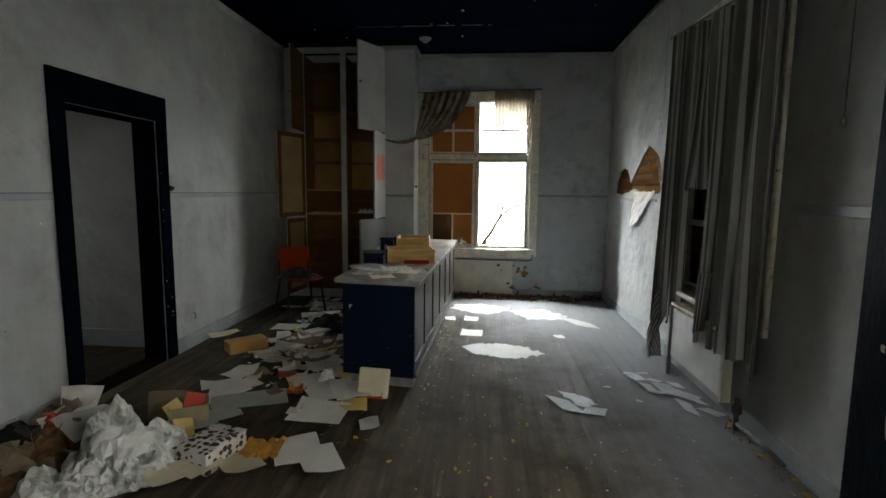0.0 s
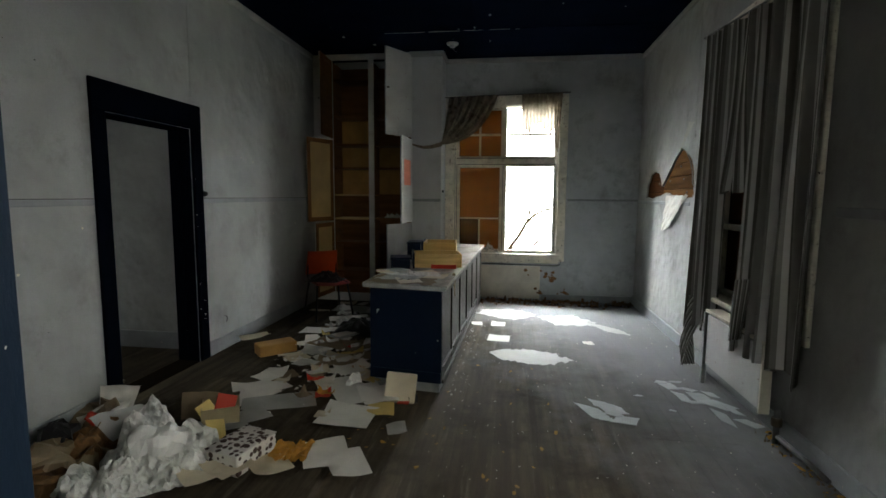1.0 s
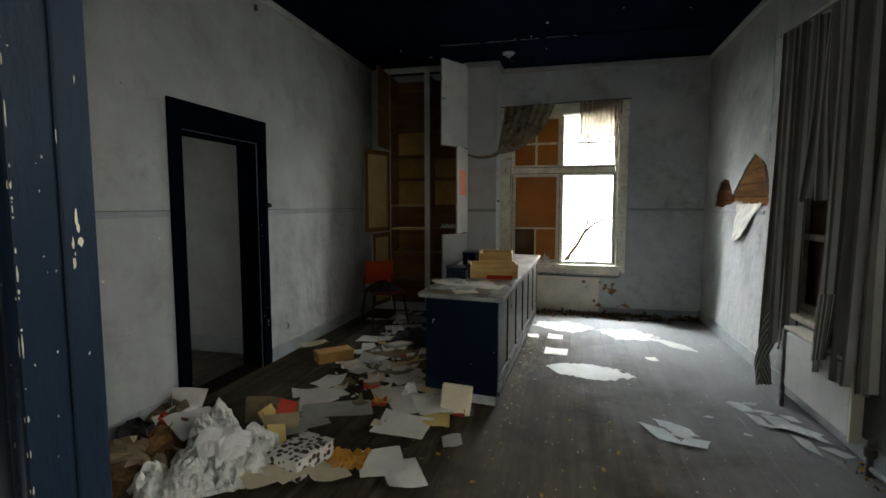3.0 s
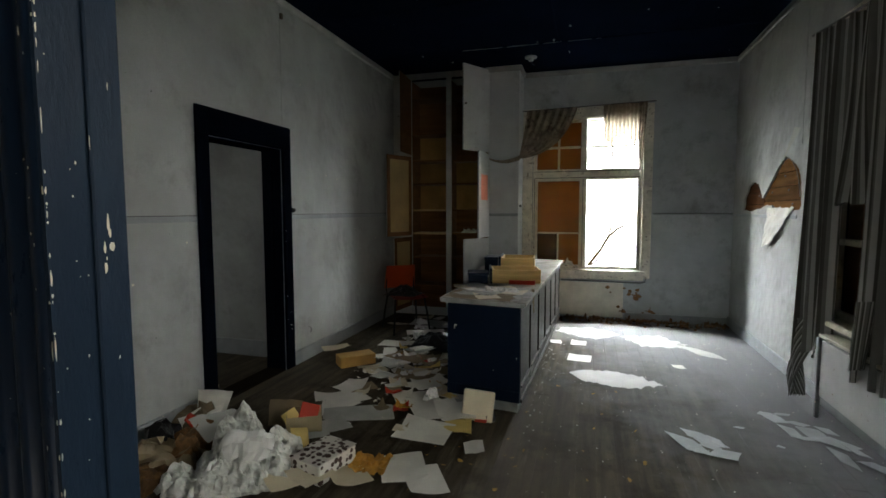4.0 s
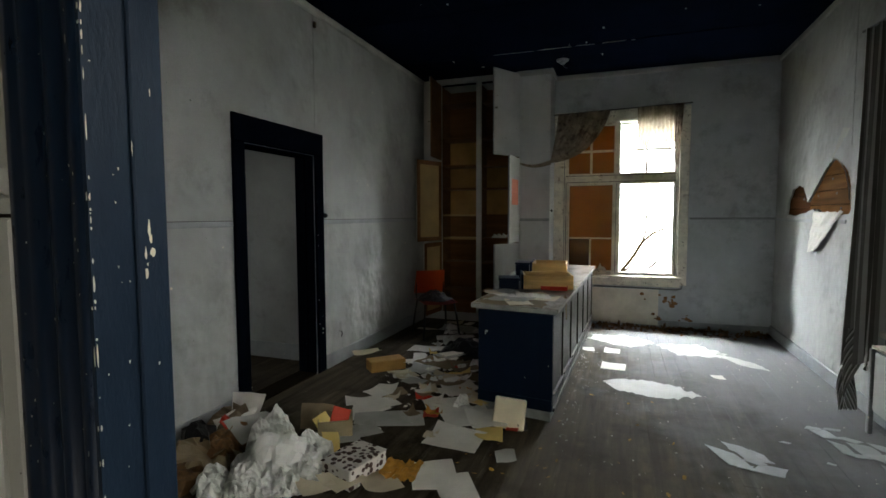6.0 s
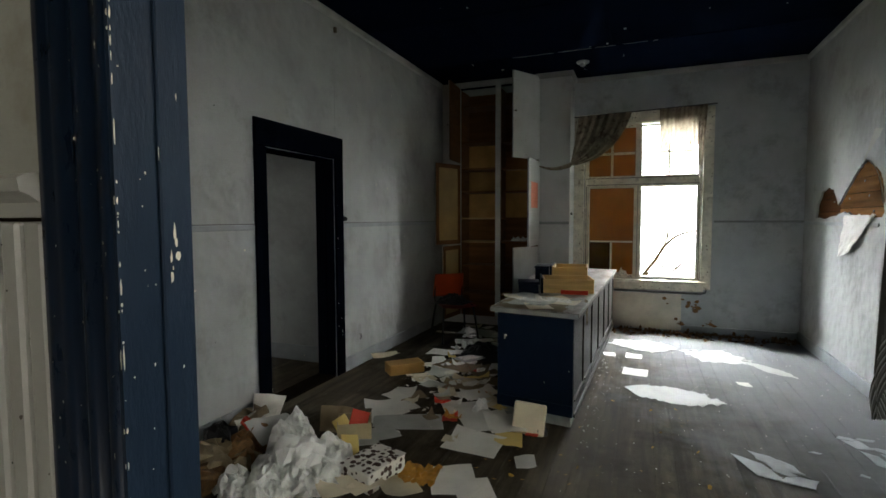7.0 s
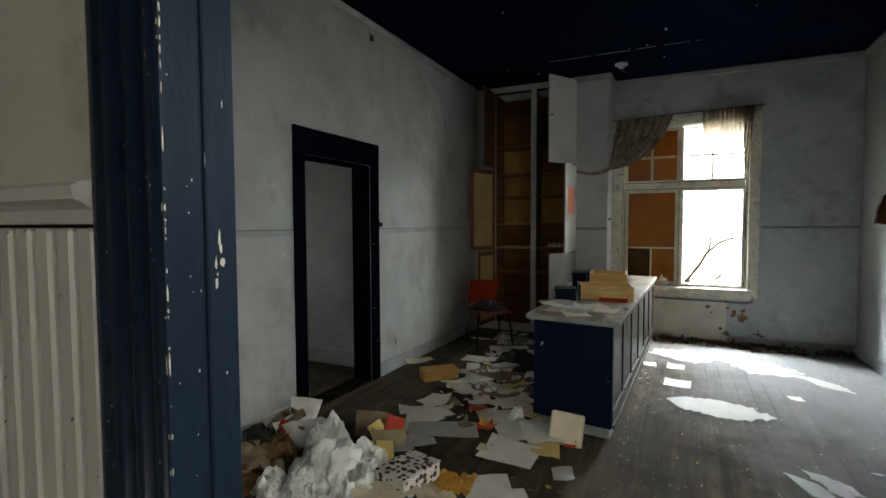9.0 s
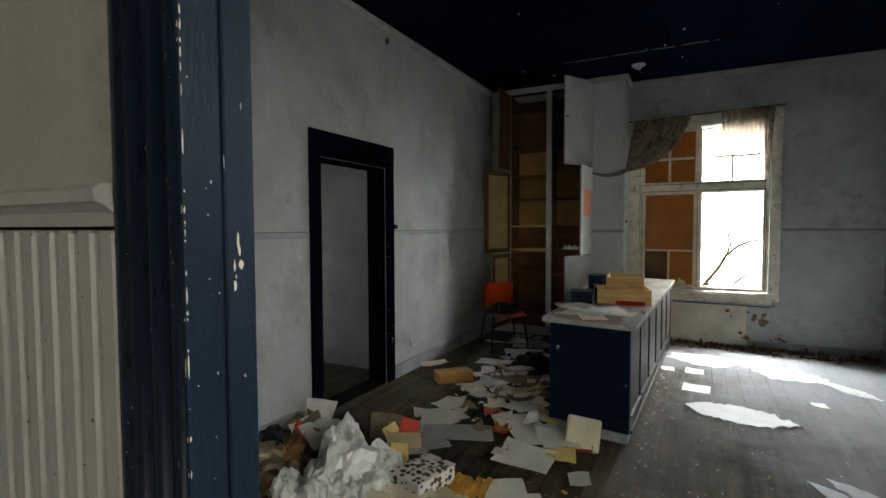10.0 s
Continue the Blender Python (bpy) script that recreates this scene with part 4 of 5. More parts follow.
block("carcass", (-0.552, -0.022, 0.021, L, 0.086, 0.780), M["shelf"], ctr)
n_pan = 6
pw = (L - 0.02) / n_pan
for i in range(n_pan + 1):
    y = 0.02 + i * pw
    block("stile", (-0.021, 0.0, max(0.0205, y - 0.035), min(L, y + 0.035), 0.086, 0.764), M["side"], ctr, bevel=0.003)
for i in range(n_pan):
    y = 0.02 + i * pw
    block("panel", (-0.021, -0.010, y + 0.036, y + pw - 0.036, 0.18, 0.70), M["side"], ctr)
    for z0, z1 in ((0.086, 0.18), (0.70, 0.764)):
        block("rail", (-0.021, -0.001, y + 0.036, y + pw - 0.036, z0, z1), M["side"], ctr, bevel=0.003)
    block("moulding", (-0.0095, 0.006, y + 0.036, y + pw - 0.036, 0.181, 0.192), M["side"], ctr, bevel=0.002)
block("base_moulding", (0.001, 0.016, 0.0, L, 0.086, 0.115), M["side"], ctr, bevel=0.004)


def top_shape(u, v):
    x, y = -0.61 + 0.645 * u, -0.012 + (L + 0.04) * v
    if v == 0:
        y += 0.012 * noise.noise((u * 9, 1, 0))
    return Vector((x, y, 0.806 + 0.003 * noise.noise((x * 8, y * 4, 0))))


bm = sheet_mesh(1, 1, 20, 60, top_shape)
r = bmesh.ops.extrude_face_region(bm, geom=bm.faces[:])
for v in r["geom"]:
    if isinstance(v, bmesh.types.BMVert):
        v.co.z = 0.782
part("worktop", bm, M["top"], ctr, "stained lifting laminate top")
bm = bmesh.new()
box(bm, -0.605, 0.03, -0.024, -0.014, 0.774, 0.803, 0.002)
part("edge_strip", bm, M["plinth"], ctr, "pale chipped edge strip")

# the end stands a little out of square
for o in ctr.children:
    for v in o.data.vertices:
        if v.co.y < 0.12:
            v.co.y -= 0.10 * v.co.x

# torn covering on the top, lifting at its front edge
bm = sheet_mesh(1, 1, 26, 22, lambda u, v: Vector((-1.06 + 0.50 * u + 0.04 * noise.noise((v * 5, 2, 0)), 3.47 + 0.42 * v + 0.05 * noise.noise((u * 6, 7, 0)) - 0.04 * u, 0.815 + 0.006 * abs(noise.noise((u * 7, v * 7, 1))) + 0.02 * (1 - v) ** 3 * abs(noise.noise((u * 5, 9, 2))))))
tagged(part("torn_covering", bm, M["tan"]), "tattered brown covering peeling off the counter top", "covering")
bm = sheet_mesh(1, 1, 18, 14, lambda u, v: Vector((-1.02 + 0.30 * u + 0.07 * v, 3.56 + 0.20 * v + 0.03 * noise.noise((u * 5, 1, 0)), 0.826 + 0.022 * abs(noise.noise((u * 5, v * 5, 3))))))
tagged(part("crumpled_sheet", bm, M["grey"]), "crumpled grey paper sheet on the counter", "paper")
bm = sheet_mesh(1, 1, 16, 14, lambda u, v: Vector((-0.80 + 0.26 * u - 0.05 * v, 3.74 + 0.20 * v + 0.03 * noise.noise((u * 5, 4, 0)), 0.828 + 0.03 * abs(noise.noise((u * 6, v * 6, 8))))))
tagged(part("crumpled_sheet", bm, M["paper"]), "crumpled pale paper sheet on the counter", "paper")
bm = sheet_mesh(1, 1, 8, 14, lambda u, v: Vector((-0.475 + 0.022 * min(1, 4 * v) + 0.012 * noise.noise((u * 4, v * 5, 6)), 3.88 + 0.13 * u * (1 - 0.6 * v) + 0.02 * v, 0.822 - 0.16 * max(0, v - 0.15) * (1 + 0.4 * u))))
tagged(part("hanging_scrap", bm, M["tan"]), "brown paper scrap hanging over the counter's edge", "paper")

# wooden drawers and litter on the counter
def drawer(m, w, d, h, label):
    e = thing("wooden_drawer", m, label, "drawer", "drawers on the counter")
    t = 0.016
    block("side", (0, t, 0, d, 0, h), M["pine"], e, bevel=0.002)
    block("side", (w - t, w, 0, d, 0, h), M["pine"], e, bevel=0.002)
    block("back", (t, w - t, 0, t, 0, h * 0.96), M["pine"], e, bevel=0.002)
    block("front", (t, w - t, d - t, d, 0, h), M["pine"], e, bevel=0.002)
    block("bottom", (t, w - t, t, d - t, 0.008, 0.016), M["shelf_back"], e)
    block("front_board", (-0.018, -0.001, -0.02, d + 0.02, -0.004 + 0.004, h + 0.01), M["navy"], e, "navy painted drawer front", bevel=0.003)
    return e


drawer(pose(-0.85, 4.28, 0.811, 0, 0, 13), 0.42, 0.30, 0.122, "pine drawer lying on the counter")
drawer(pose(-0.855, 4.74, 0.811, 0, 0, 5), 0.32, 0.34, 0.185, "deeper pine drawer standing behind another on the counter")


def navy_box(m, w, d, h):
    e = thing("navy_box", m, "small navy painted wooden box beside the drawers", "box")
    block("body", (0, w, 0, d, 0, h - 0.02), M["navy"], e, bevel=0.004)
    block("lid", (-0.006, w + 0.006, -0.006, d + 0.006, h - 0.019, h), M["navy"], e, bevel=0.004)


navy_box(pose(-1.045, 4.19, 0.811, 0, 0, 13), 0.17, 0.22, 0.098)
navy_box(pose(-1.01, 4.72, 0.811, 0, 0, 5), 0.128, 0.25, 0.187)
tray = thing("red_tray", pose(-0.70, 4.26, 0.812, 0, 0, 4), "shallow red plastic tray on the counter", "tray")
block("base", (0, 0.22, 0, 0.10, 0, 0.006), M["redcard"], tray)
for d in ((0, 0.22, 0, 0.006, 0.006, 0.035), (0, 0.22, 0.094, 0.10, 0.006, 0.035), (0, 0.006, 0.0061, 0.0939, 0.006, 0.035), (0.214, 0.22, 0.0061, 0.0939, 0.006, 0.035)):
    block("rim", d, M["redcard"], tray, bevel=0.002)


# ---------------------------------------------------------------- chair
def chair(m):
    e = thing("stacking_chair", m, "orange plastic chair on black steel legs, red seat", "chair")

    def shell(u, v):
        x = -0.2 + 0.4 * u
        return Vector((x * (1 - 0.08 * v), -0.19 + 0.06 * v + 0.04 * (abs(u - 0.5) * 2) ** 2 * -1, 0.49 + 0.285 * v))
    bm = sheet_mesh(1, 1, 10, 8, shell)
    bmesh.ops.solidify(bm, geom=bm.faces[:], thickness=0.008)
    back = part("backrest", bm, M["orange"], e, "glossy orange plastic backrest", True)
    bm = sheet_mesh(1, 1, 10, 10, lambda u, v: Vector((-0.21 + 0.42 * u, -0.18 + 0.40 * v, 0.435 - 0.02 * math.sin(math.pi * u) - 0.012 * v * v)))
    bmesh.ops.solidify(bm, geom=bm.faces[:], thickness=0.012)
    part("seat", bm, M["red"], e, "dark red seat", True)
    for sx in (-1, 1):
        for sy in (-1, 1):
            bm = bmesh.new()
            tube(bm, [(sx * 0.18, sy * 0.15, 0.425), (sx * 0.20, sy * 0.19, 0.25), (sx * 0.225, sy * 0.23, 0.0)], 0.013, 8)
            part("leg", bm, M["steel"], e, "", True)
        bm = bmesh.new()
        tube(bm, [(sx * 0.18, 0.17, 0.42), (sx * 0.18, -0.17, 0.42), (sx * 0.18, -0.215, 0.47), (sx * 0.17, -0.20, 0.72)], 0.010, 8)
        part("side_frame", bm, M["steel"], e, "", True)
    return e


chair(pose(-2.165, 5.60, 0, 0, 0, -140))
bm = sheet_mesh(1, 1, 26, 20, lambda u, v: Vector((-2.40 + 0.40 * u + 0.03 * v, 5.43 + 0.32 * v, 0.437 + 0.12 * math.sin(math.pi * u) * math.sin(math.pi * v) * (0.6 + abs(noise.noise((u * 6, v * 6, 2)))) + 0.012 * noise.noise((u * 14, v * 14, 5)))))
tagged(part("plastic_bag", bm, M["rubbish"]), "crumpled black plastic bag on the chair seat", "bag")
bm = sheet_mesh(1, 1, 30, 24, lambda u, v: Vector((-1.82 + 0.46 * u + 0.04 * noise.noise((v * 3, 0, 1)), 4.78 + 0.36 * v, 0.012 + 0.16 * (math.sin(math.pi * u) * math.sin(math.pi * v)) ** 0.6 * (0.7 + 0.5 * abs(noise.noise((u * 5, v * 5, 8)))))))
tagged(part("plastic_bag", bm, M["rubbish"]), "limp black bag lying on the floor by the counter", "bag")

# ---------------------------------------------------------------- east window, its curtains and panel
w2 = thing("window_2", pose(0, 0, 0), "old white window behind torn curtains, boarded dark outside", "window", kind="structure")
for d in ((XR - 0.03, XR - 0.001, 2.93, 3.05, 0.62, 2.80), (XR - 0.03, XR - 0.001, 4.30, 4.42, 0.62, 2.80), (XR - 0.03, XR - 0.001, 3.05, 4.30, 2.72, 2.80)):
    block("casing", d, M["sash"], w2, bevel=0.006)
block("window_sill", (XR - 0.10, XR + 0.06, 2.98, 4.37, 0.64, 0.68), M["sash"], w2, bevel=0.008)
bm = bmesh.new()
for y0, y1 in ((3.051, 3.10), (3.62, 3.70), (4.25, 4.299)):
    box(bm, XR + 0.02, XR + 0.07, y0, y1, 0.681, 2.719, 0.004)
for z in (0.681, 1.20, 1.72, 2.20, 2.67):
    for y0, y1 in ((3.101, 3.619), (3.701, 4.249)):
        box(bm, XR + 0.022, XR + 0.066, y0, y1, z, z + 0.045, 0.004)
part("window_frame", bm, M["sash"], w2)
for y0 in (3.101, 3.701):
    g = block("pane", (XR + 0.040, XR + 0.043, y0, y0 + 0.52, 0.727, 2.669), M["glass"], w2)
for i in range(6):
    y = 3.05 + i * 0.2085
    block("shutter_board", (XR + 0.10, XR + 0.12, y, y + 0.206, 0.68, 2.72), M["shelf"], w2, bevel=0.002)

rod = bmesh.new()
tube(rod, [(XR - 0.11, 4.50, 2.755), (XR - 0.11, 3.6, 2.68), (XR - 0.11, 2.72, 2.60)], 0.009, 8)
tagged(part("curtain_rod", rod, M["iron"]), "sagging dark curtain rod over the side window", "curtain rod")


def rod_z(y):
    return 2.74 + (y - 4.45) * 0.088


def hang(name_label, y0, y1, zb, folds, phase, lean=0.0, gather=0.0, ragged_hem=0.03):
    e = thing("curtain", pose(0, 0, 0), name_label, "curtain")

    def shape(u, v):
        yt = y0 + (y1 - y0) * u
        squeeze = 1 - gather * v
        y = (y0 + (y1 - y0) * 0.5) + (yt - (y0 + y1) * 0.5) * squeeze + lean * v * v
        amp = (0.030 + 0.024 * v) * (1 + 0.6 * noise.noise((u * 4, v, phase + 3)))
        k = math.sin(u * folds * math.tau + phase + 0.5 * math.sin(v * 2 + u * 5) + 2.2 * noise.noise((u * 3.1, v * 0.7, phase)))
        k2 = math.sin(u * folds * 2.3 * math.tau + 1.3 * phase)
        x = XR - 0.115 + amp * k + 0.35 * amp * k2
        y += 0.012 * math.cos(u * folds * math.tau + phase)
        hem = zb + ragged_hem * noise.noise((u * 6, phase, 0)) + 0.02 * k
        return Vector((x, y, rod_z(yt) * (1 - v) + hem * v))
    part("cloth", sheet_mesh(1, 1, int(folds * 16), 26, shape), M["stripe"], e, "", True)
    return e


hang("long grey striped curtain, grimy, reaching near the floor", 4.47, 3.96, 0.42, 3.2, 0.4, lean=0.02, gather=0.22, ragged_hem=0.08)
hang("torn short grey striped curtain over the window", 3.95, 3.52, 1.50, 2.2, 1.6, ragged_hem=0.03)
hang("wide grey striped curtain, dusty and faded", 3.56, 2.82, 0.43, 4.2, 2.4, gather=0.04, ragged_hem=0.10)
tw = thing("curtain", pose(0, 0, 0), "twisted striped curtain end hanging to the floor", "curtain")
part("cloth", sheet_mesh(1, 1, 22, 30, lambda u, v: Vector((XR - 0.13 + 0.05 * math.sin(u * 7 + v * 5) - 0.03 * v, 4.32 + (u - 0.5) * (0.30 - 0.22 * v) + 0.05 * math.sin(v * 4), 0.66 - 0.58 * v - 0.05 * u))),
     M["stripe"], tw, "", True)
tw2 = thing("curtain", pose(0, 0, 0), "torn strip of striped cloth hanging by the panel", "curtain")
part("cloth", sheet_mesh(1, 1, 16, 20, lambda u, v: Vector((XR - 0.17 + 0.03 * math.sin(u * 8), 3.42 + (u - 0.5) * 0.24 * (1 - 0.45 * v) + 0.05 * v, 0.95 - 0.42 * v - 0.06 * u))),
     M["stripe"], tw2, "", True)

cab = thing("radiator_cover", pose(0, 0, 0), "loose cream-white panel box below the curtained window", "radiator cover")
block("front_panel", (1.505, 1.525, 3.15, 3.98, 0.165, 0.555), M["white"], cab, "plain white board", bevel=0.004)
block("end_panel", (1.505, 1.568, 3.13, 3.149, 0.14, 0.57), M["panel"], cab, bevel=0.003)
block("bracket", (1.530, 1.649, 3.30, 3.325, 0.50, 0.54), M["iron"], cab)
block("top_board", (1.50, 1.62, 3.14, 4.02, 0.571, 0.592), M["panel"], cab, bevel=0.003)
block("leg", (1.49, 1.52, 3.99, 4.025, 0.0, 0.57), M["trim"], cab, bevel=0.004)
bm = bmesh.new()
box(bm, -0.012, 0.012, -0.40, 0.0, 0.0, 0.045, 0.004, pose(1.505, 3.99, 0.001, 0, 0, 17))
part("foot_bar", bm, M["rubbish"], cab, "dark bar on the floor behind the panel")
pipe = thing("radiator_pipe", pose(1.57, 3.05, 0), "short rusty pipe stub standing at the skirting", "pipe")
bm = bmesh.new()
tube(bm, [(0, 0, 0), (0, 0, 0.16), (0.01, 0.02, 0.20)], 0.017, 10)
part("pipe", bm, M["iron"], pipe, "", True)
bm = bmesh.new()
lathe(bm, [(0.028, 0.11), (0.03, 0.12), (0.03, 0.15), (0.026, 0.16)])
part("valve", bm, M["brass"], pipe)
bm = bmesh.new()
tube(bm, [(0.0, -0.02, 0.05), (0.02, -0.3, 0.045), (0.03, -0.45, 0.03)], 0.014, 8)
part("side_pipe", bm, M["iron"], pipe, "", True)

# torn paper round the hole in the east wall
bm = sheet_mesh(1, 1, 14, 16, lambda u, v: Vector((XR - 0.010 - 0.025 * (1 - u) * v - 0.01 * v - 0.012 * noise.noise((u * 5, v * 5, 0)),
                                                  (4.98 + 0.66 * u) * (1 - v) + (5.44 + 0.30 * u) * v + 0.03 * noise.noise((v * 7, 3, 1)), 1.47 + 0.02 * noise.noise((u * 9, 1, 4)) - (0.34 + 0.05 * u) * v)))
tagged(part("wallpaper_flap", bm, M["paper"]), "white wallpaper flap hanging from the torn hole", "wallpaper")
bm = sheet_mesh(1, 1, 4, 14, lambda u, v: Vector((XR - 0.003 - 0.006 * u * v, 5.29 - 0.20 * v - (0.02 + 0.15 * v) * u + 0.012 * noise.noise((v * 8, u * 3, 2)), 1.932 + 0.235 * v - 0.03 * u * v + 0.012 * noise.noise((v * 7, 5, u)))))
tagged(part("wallpaper_tear", bm, M["hall_wall"]), "pale strip where the top paper is torn away", "wallpaper")
for p0, p1, p2, wd in (((5.27, 1.925), (4.96, 1.90), (4.865, 1.55), 0.022),):
    def rim(u, v, p0=p0, p1=p1, p2=p2, wd=wd):
        y = p0[0] * (1 - u) ** 2 + 2 * p1[0] * u * (1 - u) + p2[0] * u * u
        z = p0[1] * (1 - u) ** 2 + 2 * p1[1] * u * (1 - u) + p2[1] * u * u
        w = wd * (0.6 + 0.8 * abs(noise.noise((u * 7, wd * 90, 0))))
        return Vector((XR - 0.004 - 0.012 * v * v, y - w * v * 0.6 + 0.01 * noise.noise((u * 12, 4, 0)), z + w * v))
    tagged(part("wallpaper_tear", sheet_mesh(1, 1, 24, 4, rim), M["hall_wall"]), "curled yellowed edge of torn wallpaper round the hole", "wallpaper")


# ---------------------------------------------------------------- papers and litter on the floor
KIND = {"w": (M["paper"], "white sheet of paper lying curled on the floor"), "g": (M["grey"], "dusty grey sheet of paper on the floor"),
        "c": (M["cream"], "yellowed cream paper lying on the floor"), "t": (M["tan"], "stained brown paper flat on the floorboards"),
        "y": (M["yellow"], "yellow card sheet lying on the papers"), "r": (M["redcard"], "small torn piece of red card"),
        "o": (M["amber"], "crumpled amber-brown paper on the floor"), "s": (M["shard"], "flake of pale blue-grey paint or lino on the boards"),
        "p": (M["plaster"], "torn strip of white wallpaper on the boards")}
rnd = random.Random(17)


def paper(x, y, l, w, rot, kind, z, lift=0.02):
    """A sheet with a bent corner and soft waves; torn kinds get an uneven outline."""
    seed = rnd.uniform(0, 90)
    torn = kind in "sop"
    corner = rnd.choice([(0, 0), (1, 0), (0, 1), (1, 1)])
    nu, nv = (10, 8)

    def shape(u, v):
        a, b = u - 0.5, v - 0.5
        if torn:
            taper = 1 - 0.85 * abs(2 * a) ** 2.6 if kind != "o" else 1.0
            b = b * taper + 0.12 * noise.noise((u * 4, seed, v * 2)) + 0.5 * (v - 0.5) * noise.noise((u * 5, seed, 1)) + 0.35 * (v - 0.5) * noise.noise((u * 17, seed, 1))
            a += 0.06 * noise.noise((v * 5, seed, 3))
        h = lift * (0.5 + 0.5 * noise.noise((u * 1.6, v * 1.6, seed))) * 0.6
        d = math.hypot(u - corner[0], v - corner[1])
        h += lift * 2.2 * max(0, 0.45 - d) ** 1.5
        if kind == "o":
            h += 0.035 * abs(noise.noise((u * 6, v * 6, seed)))
        return Vector((a * l, b * w, max(0.0, h)))
    if kind == "s":
        me_bm = bmesh.new()
        pts = [(-0.5 * l, rnd.uniform(-0.12, 0.12) * w), (rnd.uniform(-0.2, 0.0) * l, 0.5 * w), (0.5 * l, rnd.uniform(-0.1, 0.3) * w), (rnd.uniform(0.1, 0.3) * l, -0.5 * w)]
        out = []
        for (a, b), (c, d) in zip(pts, pts[1:] + pts[:1]):
            for q in (0.0, 0.35, 0.7):
                j = 0.0 if q == 0 else 0.05 * w
                out.append((a + (c - a) * q + rnd.uniform(-j, j), b + (d - b) * q + rnd.uniform(-j, j)))
        pts = out
        sl = rnd.uniform(-0.02, 0.02)
        lo = [me_bm.verts.new((a, b, 0.002 + abs(sl) * 0.5 * l + a * sl)) for a, b in pts]
        hi = [me_bm.verts.new((a, b, 0.005 + abs(sl) * 0.5 * l + a * sl)) for a, b in pts]
        me_bm.faces.new(lo[::-1]), me_bm.faces.new(hi)
        for i in range(len(pts)):
            me_bm.faces.new((lo[i], lo[(i + 1) % len(pts)], hi[(i + 1) % len(pts)], hi[i]))
    else:
        me_bm = sheet_mesh(l, w, 24 if torn else nu, nv, shape)
    m, label = KIND[kind]
    name = {"s": "paint_flake", "p": "wallpaper_strip"}.get(kind, "paper_sheet")
    ob = part(name, me_bm, m, None, "", kind not in "so")
    ob.matrix_world = pose(x, y, z, 0, 0, rot)
    return tagged(ob, label, "paint flake" if kind == "s" else "paper", "litter on the floor")


LEFT = [(-1.90, 3.39, 0.33, 0.16, 34, 'w'), (-1.77, 3.33, 0.30, 0.20, 59, 'w'), (-1.79, 3.61, 0.22, 0.20, 41, 't'), (-1.58, 3.12, 0.49, 0.26, 26, 'g'), (-1.64, 2.90, 0.17, 0.20, 49, 'g'), (-1.04, 2.98, 0.35, 0.30, -1, 'w'), (-1.71, 2.79, 0.14, 0.20, 35, 'g'), (-0.85, 3.10, 0.18, 0.20, 13, 'y'), (-0.68, 2.84, 0.12, 0.17, 18, 'g'), (-1.01, 2.51, 0.25, 0.30, 27, 'w'), (-0.85, 2.42, 0.20, 0.30, 30, 'w'), (-1.19, 2.48, 0.21, 0.18, 10, 'o'), (-1.25, 2.34, 0.19, 0.22, 48, 'c'), (-1.32, 3.27, 0.11, 0.12, 18, 'r'), (-1.27, 3.47, 0.33, 0.28, 33, 'w'), (-1.06, 3.30, 0.35, 0.30, 34, 'w'), (-1.07, 3.65, 0.23, 0.22, -3, 'c'), (-1.46, 3.92, 0.35, 0.20, 4, 't'), (-1.52, 3.73, 0.14, 0.20, 28, 'c'), (-1.21, 3.87, 0.16, 0.18, 58, 'w'), (-1.86, 4.40, 0.36, 0.20, 32, 'w'), (-1.98, 4.83, 0.35, 0.24, 3, 'w'), (-1.67, 4.69, 0.28, 0.22, 43, 'g'), (-1.75, 4.19, 0.24, 0.22, 10, 'g'), (-1.92, 4.03, 0.21, 0.10, 40, 'c'), (-2.51, 4.50, 0.28, 0.15, 44, 'c'), (-1.84, 5.39, 0.44, 0.22, 24, 'w'), (-1.94, 5.79, 0.42, 0.30, 1, 'g'), (-1.47, 4.05, 0.26, 0.15, 4, 'c'), (-1.69, 3.82, 0.15, 0.20, 74, 'g'), (-1.42, 4.36, 0.25, 0.30, 37, 't'), (-1.02, 3.55, 0.12, 0.10, -121, 'y'), (-1.28, 3.72, 0.20, 0.20, 40, 'w'), (-0.92, 3.27, 0.24, 0.30, 29, 'w'), (-1.43, 2.25, 0.20, 0.20, -24, 'c'), (-1.54, 2.17, 0.18, 0.20, 50, 'c'), (-1.67, 4.37, 0.42, 0.25, -20, 't')]
